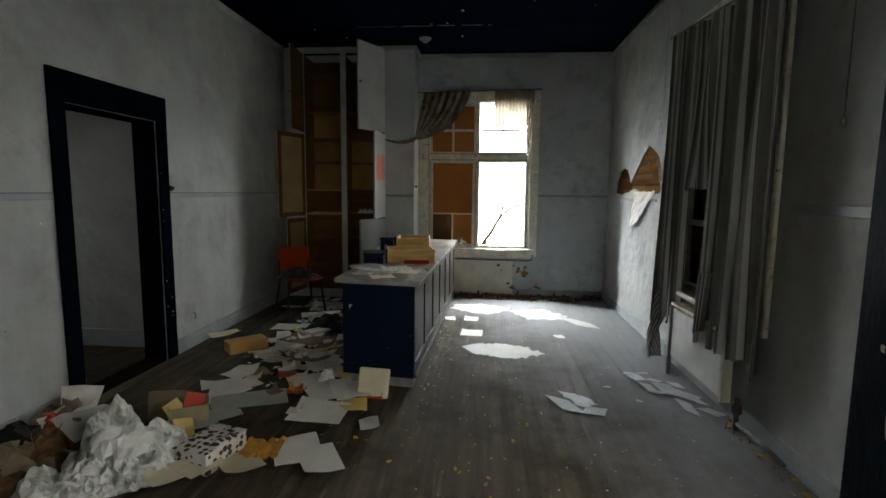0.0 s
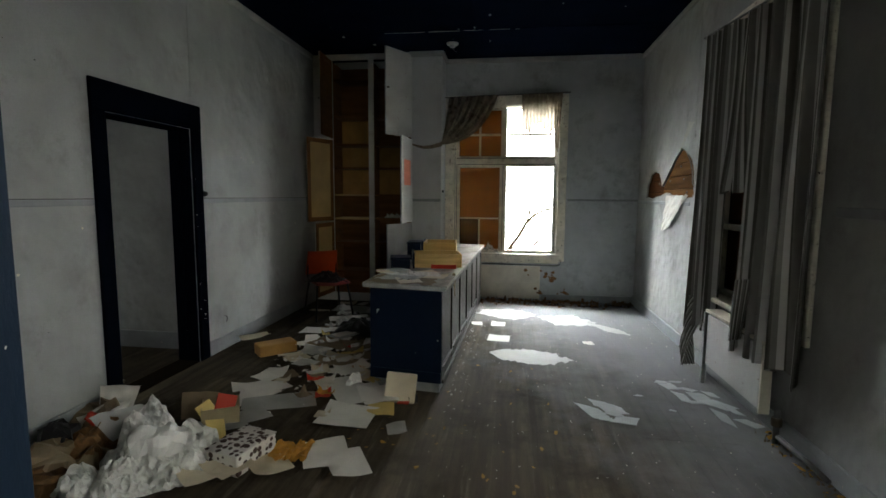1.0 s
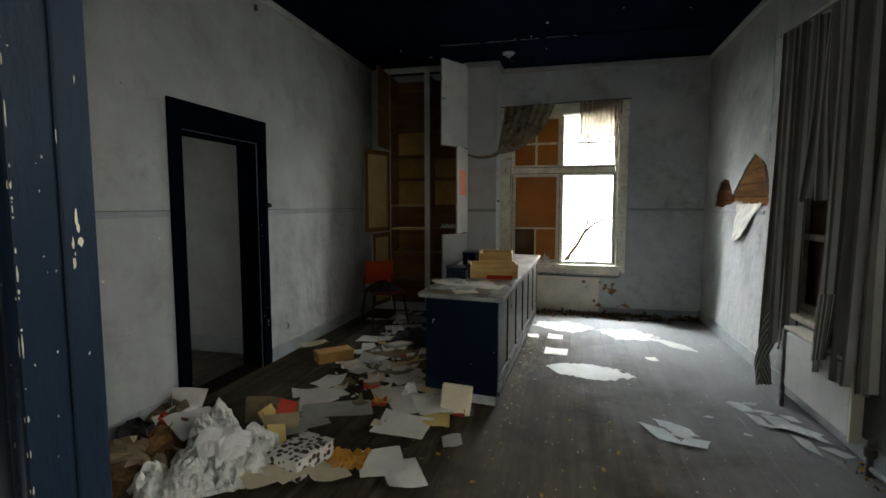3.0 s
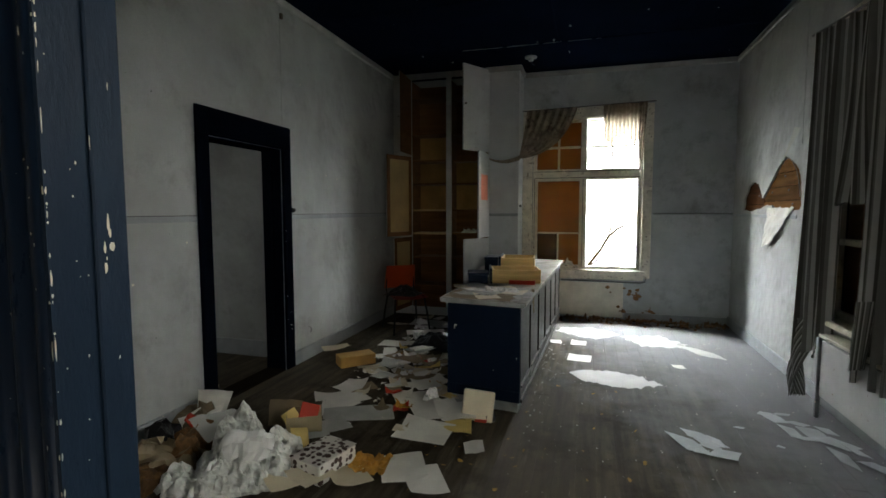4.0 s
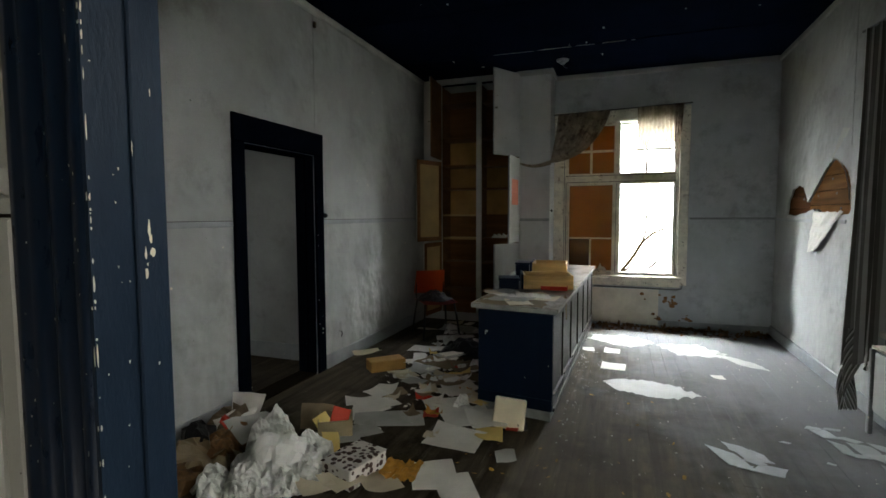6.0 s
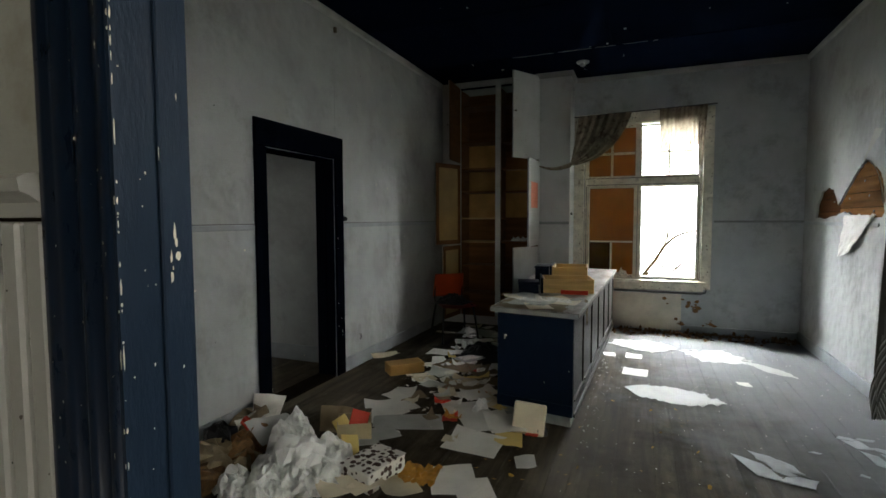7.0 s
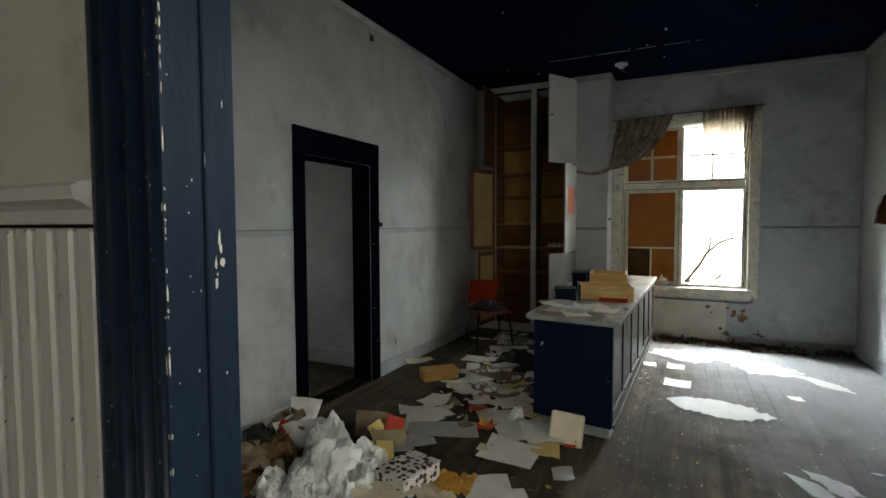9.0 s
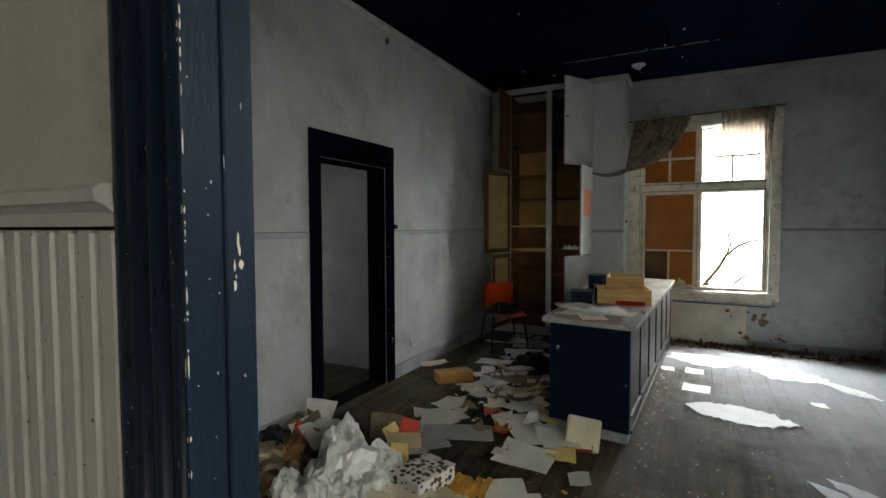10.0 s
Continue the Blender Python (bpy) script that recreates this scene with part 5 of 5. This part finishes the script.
RIGHT = [(0.19, 4.42, 0.74, 0.28, -9, 'w'), (0.65, 5.81, 0.66, 0.35, -25, 'w'), (1.07, 5.50, 0.57, 0.14, -50, 'w'), (-0.05, 6.02, 0.67, 0.36, -10, 'w'), (-0.37, 5.51, 0.12, 0.15, 7, 'w'), (-0.13, 5.52, 0.16, 0.18, -2, 'w'), (-0.11, 4.95, 0.22, 0.22, -3, 'w'), (0.77, 4.92, 0.10, 0.12, 7, 'w'), (0.56, 3.31, 0.34, 0.13, -56, 's'), (0.66, 3.39, 0.32, 0.13, -44, 's'), (0.75, 3.20, 0.21, 0.13, 8, 's'), (0.74, 3.38, 0.17, 0.06, -62, 's'), (0.63, 3.20, 0.10, 0.06, 20, 's'), (1.21, 3.86, 0.19, 0.15, -35, 's'), (1.24, 3.66, 0.24, 0.10, -70, 's'), (1.36, 3.66, 0.24, 0.18, -50, 's'), (1.44, 3.55, 0.26, 0.16, -25, 's'), (1.40, 3.34, 0.30, 0.09, -78, 's'), (1.52, 3.27, 0.18, 0.11, -30, 's'), (1.28, 3.95, 0.12, 0.05, 10, 's'), (1.10, 3.40, 0.05, 0.04, 0, 's'), (1.17, 3.93, 0.11, 0.08, 15, 's'), (1.32, 3.80, 0.15, 0.07, -20, 's'), (1.50, 3.46, 0.20, 0.06, -65, 's'), (1.30, 3.56, 0.10, 0.06, 30, 's'), (0.69, 3.28, 0.13, 0.08, -15, 's'), (0.60, 3.42, 0.12, 0.05, -70, 's'), (1.46, 3.72, 0.16, 0.08, -50, 's'), (0.93, 3.62, 0.07, 0.03, 0, 's')]
for i, (x, y, l, w, rot, k) in enumerate(LEFT):
    paper(x, y, l, w, rot, k, 0.004 + 0.0012 * i, 0.045)
for i, (x, y, l, w, rot, k) in enumerate(RIGHT):
    k = "p" if k == "w" and l > 0.3 else k
    w = w * 1.25 if k == "p" else w
    paper(x, y, l, w, rot, k, 0.004 + 0.0004 * i, 0.015)
# more loose sheets between the counter and the west wall
for i in range(26):
    t = rnd.random()
    x, y = -1.15 - 0.75 * rnd.random() - 0.1 * t, 3.1 + 2.3 * t
    paper(x, y, rnd.uniform(0.12, 0.3), rnd.uniform(0.1, 0.21), rnd.uniform(0, 180), rnd.choice("wwgctw"), 0.045 + 0.0008 * i if rnd.random() < 0.2 else 0.004, 0.025)
for i in range(12):
    paper(rnd.uniform(-2.45, -1.3), rnd.uniform(5.5, 6.3), rnd.uniform(0.12, 0.3), rnd.uniform(0.1, 0.22), rnd.uniform(0, 180), rnd.choice("wgcw"), 0.005, 0.04)
for i in range(7):
    x, y = -1.05 + 0.075 * i, 3.62 + rnd.uniform(-0.08, 0.5)
    paper(x, y, rnd.uniform(0.15, 0.3), rnd.uniform(0.12, 0.21), rnd.uniform(0, 180), rnd.choice("wgtc"), 0.812 + 0.002 * i, 0.018)
for i in range(34):
    t = rnd.random()
    x, y = -1.05 - 0.62 * rnd.random() - 0.35 * t, 2.95 + 2.2 * t
    paper(x, y, rnd.uniform(0.07, 0.16), rnd.uniform(0.05, 0.12), rnd.uniform(0, 180), rnd.choice("wwgcwctyrow"), 0.03 + 0.0007 * i if rnd.random() < 0.5 else 0.006, 0.07)
bm = sheet_mesh(1, 1, 14, 12, lambda u, v: Vector((-1.12 + 0.22 * u, 4.72 + 0.14 * v, 0.812 + 0.09 * math.sin(math.pi * u) * math.sin(math.pi * v) + 0.03 * abs(noise.noise((u * 7, v * 7, 1))))))
tagged(part("paper_scrap", bm, M["paper"]), "crumpled white paper beside the drawers", "paper")
bm = sheet_mesh(1, 1, 14, 10, lambda u, v: Vector((-0.46 + 0.28 * u, 6.86 + 0.07 * v, 0.664 + 0.12 * math.sin(math.pi * u) * (0.4 + abs(noise.noise((u * 5, v * 5, 6)))))))
tagged(part("paper_scrap", bm, M["paper"]), "crumpled white paper on the window sill", "paper")


def crumpled(name, cx, cy, rx, ry, height, seed, material, label, rot=0, cell=0.025, sharp=1.0, category="paper"):
    """A crushed sheet: flat facets between sharp creases over a low dome with a ragged outline, each facet creased once more."""
    rg = random.Random(int(seed * 100))
    n = max(6, int(2 * max(rx, ry) / cell))
    pts = []
    for i in range(n + 1):
        row = []
        for j in range(n + 1):
            a, b = 2 * i / n - 1, 2 * j / n - 1
            r, q = max(abs(a), abs(b)), math.hypot(a, b) or 1
            a, b = a * r / q, b * r / q
            d = max(0.0, 1 - (a * a + b * b))
            wob = 1 + 0.25 * noise.noise((a * 1.6, b * 1.6, seed))
            e = d ** 0.35
            h = height * d ** 0.6 * (0.75 + 0.55 * noise.noise((a * 1.4, b * 1.4, seed + 9))) + sharp * e * (rg.uniform(-0.011, 0.015) + 0.06 * noise.noise((a * 4, b * 4, seed)) + 0.03 * abs(noise.noise((a * 9, b * 9, seed))))
            row.append(Vector((a * rx * wob + rg.uniform(-0.45, 0.45) * cell * (0.3 + e), b * ry * wob + rg.uniform(-0.45, 0.45) * cell * (0.3 + e), max(0.003, h))))
        pts.append(row)
    bm = bmesh.new()
    g = [[bm.verts.new(p) for p in row] for row in pts]
    for i in range(n):
        for j in range(n):
            a, b, c, d = g[i][j], g[i + 1][j], g[i + 1][j + 1], g[i][j + 1]
            for tri in (((a, b, c), (a, c, d)) if rg.random() < 0.5 else ((a, b, d), (b, c, d))):
                w0, w1 = rg.uniform(0.2, 0.5), rg.uniform(0.2, 0.4)
                m = tri[0].co * w0 + tri[1].co * w1 + tri[2].co * (1 - w0 - w1)
                m.z = max(0.002, m.z + rg.uniform(-0.004, 0.004) * sharp)
                v = bm.verts.new(m)
                for k in range(3):
                    bm.faces.new((tri[k], tri[(k + 1) % 3], v))
    ob = part(name, bm, material)
    ob.matrix_world = pose(cx, cy, 0, 0, 0, rot)
    return tagged(ob, label, category)


def creased(cx, cy, rx, ry, height, seed, label, rot=0, n=84):
    """A crushed sheet of packing paper: folds of ever smaller width laid over one another, flat between sharp creases."""
    rg = random.Random(seed)
    folds = []
    for k in range(8):
        width = 0.20 * 0.77 ** k
        a = rg.uniform(0, math.tau)
        folds.append((math.cos(a), math.sin(a), width, rg.uniform(0, 1), rg.uniform(0.7, 1.3)))
    g, bm = [], bmesh.new()
    for i in range(n + 1):
        row = []
        for j in range(n + 1):
            a, b = 2 * i / n - 1, 2 * j / n - 1
            r, q = max(abs(a), abs(b)), math.hypot(a, b) or 1
            a, b = a * r / q, b * r / q
            d = max(0.0, 1 - (a * a + b * b))
            wob = 1 + 0.30 * noise.noise((a * 1.5, b * 1.5, seed)) + 0.10 * noise.noise((a * 6, b * 6, seed))
            x, y, lift = a * rx * wob, b * ry * wob, 0.0
            px, py = x, y
            for fx, fy, width, ph, amp in folds:
                s = (px * fx + py * fy) / width + ph + 0.3 * noise.noise((px * 3 / width * 0.3, py * 3 / width * 0.3, seed + ph))
                tri = 2 * abs(s - math.floor(s) - 0.5) - 0.5
                lift += amp * 0.25 * width * tri
                px, py = px + 0.12 * width * tri * fx, py + 0.12 * width * tri * fy
            e = min(1.0, 0.25 + 2.2 * d)
            z = height * d ** 0.8 * (0.8 + 0.5 * noise.noise((a * 1.4, b * 1.4, seed + 9))) + 0.012 + lift * e
            row.append(bm.verts.new((px, py, max(0.003, z))))
        g.append(row)
    for i in range(n):
        for j in range(n):
            a, b, c, d = g[i][j], g[i + 1][j], g[i + 1][j + 1], g[i][j + 1]
            bm.faces.new((a, b, c)), bm.faces.new((a, c, d))
    ob = part("crumpled_paper", bm, M["crumple"])
    ob.matrix_world = pose(cx, cy, 0, 0, 0, rot)
    return tagged(ob, label, "paper")


creased(-1.86, 2.24, 0.27, 0.23, 0.17, 3, "large crushed white packing paper heaped on the floor", 35)
creased(-2.01, 2.42, 0.16, 0.15, 0.31, 8, "crushed white paper standing up in a peak", 10)
creased(-1.76, 2.44, 0.14, 0.13, 0.20, 14, "crushed white paper ball leaning on the heap", 70)
creased(-1.68, 2.27, 0.19, 0.15, 0.13, 21, "spread crushed white paper at the heap's foot", 60)
for x, y, r, h in ((-1.20, 3.52, 0.08, 0.05), (-1.02, 3.72, 0.07, 0.05), (-1.55, 3.98, 0.07, 0.045), (-1.36, 4.42, 0.08, 0.05), (-1.85, 5.25, 0.09, 0.06)):
    creased(x, y, r, r * 0.8, h, int(100 * r + 300 * h), "small crushed paper ball among the litter", 90 * r, 26)
creased(-1.98, 5.72, 0.11, 0.09, 0.07, 33, "crushed pale wrapping paper under the chair", 0, 40)
creased(-1.98, 2.03, 0.20, 0.15, 0.10, 29, "flattened crushed paper with grey creases", 0)
# a smoother sheet lying across the heap
bm = sheet_mesh(1, 1, 9, 6, lambda u, v: Vector(((u - 0.5) * 0.27 * (0.8 + 0.2 * math.sin(v * 3)) + 0.03 * noise.noise((v * 6, 8, u * 5)), (v - 0.5) * 0.17 + 0.04 * noise.noise((u * 5, 2, v * 4)), 0.045 * noise.noise((u * 3.5, v * 3.5, 5)) - 0.14 * (u - 0.5) ** 2 - 0.3 * (v - 0.5) ** 2)))
ob = part("paper_sheet", bm, M["smooth_sheet"])
ob.matrix_world = pose(-1.77, 2.19, 0.245, 34, 4, 28)
tagged(ob, "large creased white sheet draped over the paper heap", "paper")

# brown rubbish by the west wall
for i, (x, y, rx, ry, h, k) in enumerate(((-2.38, 2.20, 0.26, 0.22, 0.12, "tan"), (-2.50, 2.62, 0.18, 0.16, 0.20, "tan"), (-2.36, 2.42, 0.16, 0.14, 0.16, "leaf"), (-2.30, 2.02, 0.2, 0.16, 0.10, "leaf"), (-2.52, 2.36, 0.12, 0.12, 0.22, "rubbish"), (-2.28, 2.28, 0.14, 0.1, 0.15, "leaf"))):
    crumpled("crumpled_rag", x, y, rx, ry, h, 40 + 5 * i, M[k], "crushed brown paper and rags in a dark heap by the wall", 25 * i, 0.05, category="rubbish")
for x, y, z, l, w, e, k in ((-2.44, 2.68, 0.13, 0.20, 0.24, (62, 8, 30), "paper"), (-2.42, 2.56, 0.12, 0.26, 0.18, (18, -12, 40), "paper"), (-2.22, 2.50, 0.13, 0.28, 0.2, (30, 8, 70), "grey"), (-2.02, 2.86, 0.08, 0.22, 0.18, (50, 0, 10), "tan"), (-2.36, 2.42, 0.17, 0.09, 0.06, (35, 30, 0), "redcard")):
    bm = sheet_mesh(1, 1, 12, 10, lambda u, v: Vector(((u - 0.5) * l * (0.75 + 0.35 * v), (v - 0.5) * w, 0.03 * noise.noise((u * 3, v * 3, x * 7)) - 0.06 * (u - 0.5) ** 2)))
    ob = part("paper_sheet", bm, M[k], None, "", True)
    ob.matrix_world = pose(x, y, z, *e)
    tagged(ob, "bent sheet propped on the rubbish by the wall", "paper")


# ---------------------------------------------------------------- boxes on the floor
def carton(name, m, w, d, h, material, label, category, open_top=False):
    e = thing(name, m, label, category)
    t = 0.004
    if open_top:
        for dims in ((0, w, 0, t, 0, h), (0, w, d - t, d, 0, h), (0, t, t, d - t, 0, h), (w - t, w, t, d - t, 0, h)):
            block("wall", dims, material, e)
        block("bottom", (t, w - t, t, d - t, 0, t), material, e)
    else:
        bm = bmesh.new()
        box(bm, 0, w, 0, d, 0, h, 0.006)
        part("body", bm, material, e)
    return e


spot = carton("spotted_box", pose(-1.372, 2.235, 0, 0, 0, 76), 0.295, 0.215, 0.115, M["spots"], "white cardboard box printed with dark brown spots, crushed lid", "box")
bm = sheet_mesh(1, 1, 14, 10, lambda u, v: Vector((-0.004 + 0.303 * u, -0.004 + 0.223 * v, 0.117 + 0.030 * abs(noise.noise((u * 3, v * 3, 2))) * math.sin(math.pi * min(1, u * 1.2)))))
part("lid", bm, M["spots"], spot, "buckled spotted lid")
carton("cardboard_box", pose(-2.20, 4.02, 0, 0, 0, 45), 0.34, 0.17, 0.10, M["cardboard"], "small closed ochre cardboard box lying on papers", "box")
ob_box = carton("open_box", pose(-1.87, 2.68, 0.002, 0, 0, 30), 0.22, 0.19, 0.125, M["card_in"], "open brown cardboard box holding red and yellow packets", "box", open_top=True)
for dims, k, e in (((-0.06, 0.06, -0.006, 0.006, 0, 0.12), "redcard", (-28, 20, 35)), ((-0.05, 0.05, -0.005, 0.005, 0, 0.10), "yellow", (-35, -20, 60))):
    ob = block("packet", dims, M[k], None, bevel=0.003)
    ob.matrix_world = pose(-1.79 if k == "redcard" else -1.84, 2.79 if k == "redcard" else 2.74, 0.07, *e)
    tagged(ob, "flat red packet standing in the open box" if k == "redcard" else "yellow packet sticking out of the open box", "packet")
bm = sheet_mesh(1, 1, 8, 10, lambda u, v: Vector(((u - 0.5) * 0.10, 0.02 * math.sin(v * 3), 0.17 * v + 0.006)))
ob = part("paper_sheet", bm, M["yellow"], None, "", True)
ob.matrix_world = pose(-1.675, 2.535, 0, 12, 0, 20)
tagged(ob, "yellow card standing between the boxes", "paper")

cushion = thing("seat_pad", pose(-0.765, 3.225, 0.004, 0, 0, 6), "square cream foam-backed board leaning on the counter's foot", "board")
bm = bmesh.new()
box(bm, -0.108, 0.108, -0.012, 0.012, 0, 0.205, 0.010)
pad = part("board", bm, M["cream"], cushion)
pad.matrix_local = pose(0.01, 0.0, 0.018, -28, 5, 0)
bm = bmesh.new()
tube(bm, [(-0.70, 3.26, 0.035), (-0.64, 3.29, 0.035)], 0.032, 14)
tagged(part("ink_bottle", bm, M["rubbish"]), "small black bottle lying on its side", "bottle")
ob = block("red_label", (-0.76, -0.68, 3.19, 3.25, 0.03, 0.036), M["redcard"])
tagged(ob, "red and white printed card under the bottle", "card")

# ---------------------------------------------------------------- leaves, crumbs and dust
rnd = random.Random(31)


def scatter(name, count, place, size, material, label, category, lift=0.4):
    bm = bmesh.new()
    for _ in range(count):
        x, y = place()
        s = size * rnd.uniform(0.5, 1.3)
        q = Euler((rnd.gauss(0, lift), rnd.gauss(0, lift), rnd.uniform(0, 6.28))).to_matrix()
        pts = [q @ Vector((s * math.cos(a) * rnd.uniform(0.7, 1.1), s * 0.6 * math.sin(a) * rnd.uniform(0.6, 1.1), s * rnd.uniform(-0.12, 0.12))) for a in np.linspace(0, 5.2, 6)]
        low = min(p.z for p in pts)
        vs = [bm.verts.new((x + p.x, y + p.y, p.z - low + 0.003)) for p in pts]
        bm.faces.new(vs)
    ob = part(name, bm, material)
    return tagged(ob, label, category, kind="stuff")


scatter("dead_leaves", 520, lambda: (rnd.uniform(-0.40, XR - 0.04), YN - 0.03 - abs(rnd.gauss(0, 0.13))), 0.030, M["leaf"], "drift of dead brown leaves along the back wall", "leaves", 0.6)
scatter("dead_leaves", 60, lambda: (XR - 0.04 - abs(rnd.gauss(0, 0.06)), rnd.uniform(1.2, 3.3)), 0.024, M["yleaf"], "yellow leaf scraps along the skirting", "leaves")
scatter("yellow_leaves", 46, lambda: (rnd.uniform(-1.0, 0.3), rnd.uniform(2.0, 4.2)), 0.017, M["yleaf"], "scattered yellow leaf scraps on the boards", "leaves", 0.3)
scatter("paint_crumbs", 330, lambda: (rnd.uniform(-0.45, 1.6), rnd.uniform(1.6, 6.6)), 0.0065, M["crumb"], "paint crumbs and plaster dust on the boards", "crumbs", 0.2)
scatter("paint_crumbs", 110, lambda: (-0.44 + abs(rnd.gauss(0, 0.07)), rnd.uniform(3.2, 6.4)), 0.009, M["crumb"], "plaster crumbs along the counter's foot", "crumbs", 0.3)
scatter("paper_scraps", 170, lambda: (rnd.uniform(-2.05, -1.08), rnd.uniform(2.9, 6.2)), 0.028, M["paper"], "torn paper scraps strewn over the floor", "scraps", 0.25)
scatter("rubble", 120, lambda: (XR - 0.03 - abs(rnd.gauss(0, 0.05)), rnd.uniform(1.4, 3.15)), 0.016, M["tan"], "dark crumbs and rubble along the skirting", "rubble", 0.7)
bm = bmesh.new()
for _ in range(9):
    x, y, r = rnd.uniform(0.3, 1.4), YN - rnd.uniform(0.12, 0.35), rnd.uniform(-0.4, 0.4)
    tube(bm, [(x, y, 0.012), (x + 0.12, y + 0.05 * r, 0.02), (x + 0.24, y + 0.1 * r, 0.012)], 0.005, 5)
tagged(part("twigs", bm, M["bark"]), "thin twigs among the dead leaves", "twigs", kind="stuff")

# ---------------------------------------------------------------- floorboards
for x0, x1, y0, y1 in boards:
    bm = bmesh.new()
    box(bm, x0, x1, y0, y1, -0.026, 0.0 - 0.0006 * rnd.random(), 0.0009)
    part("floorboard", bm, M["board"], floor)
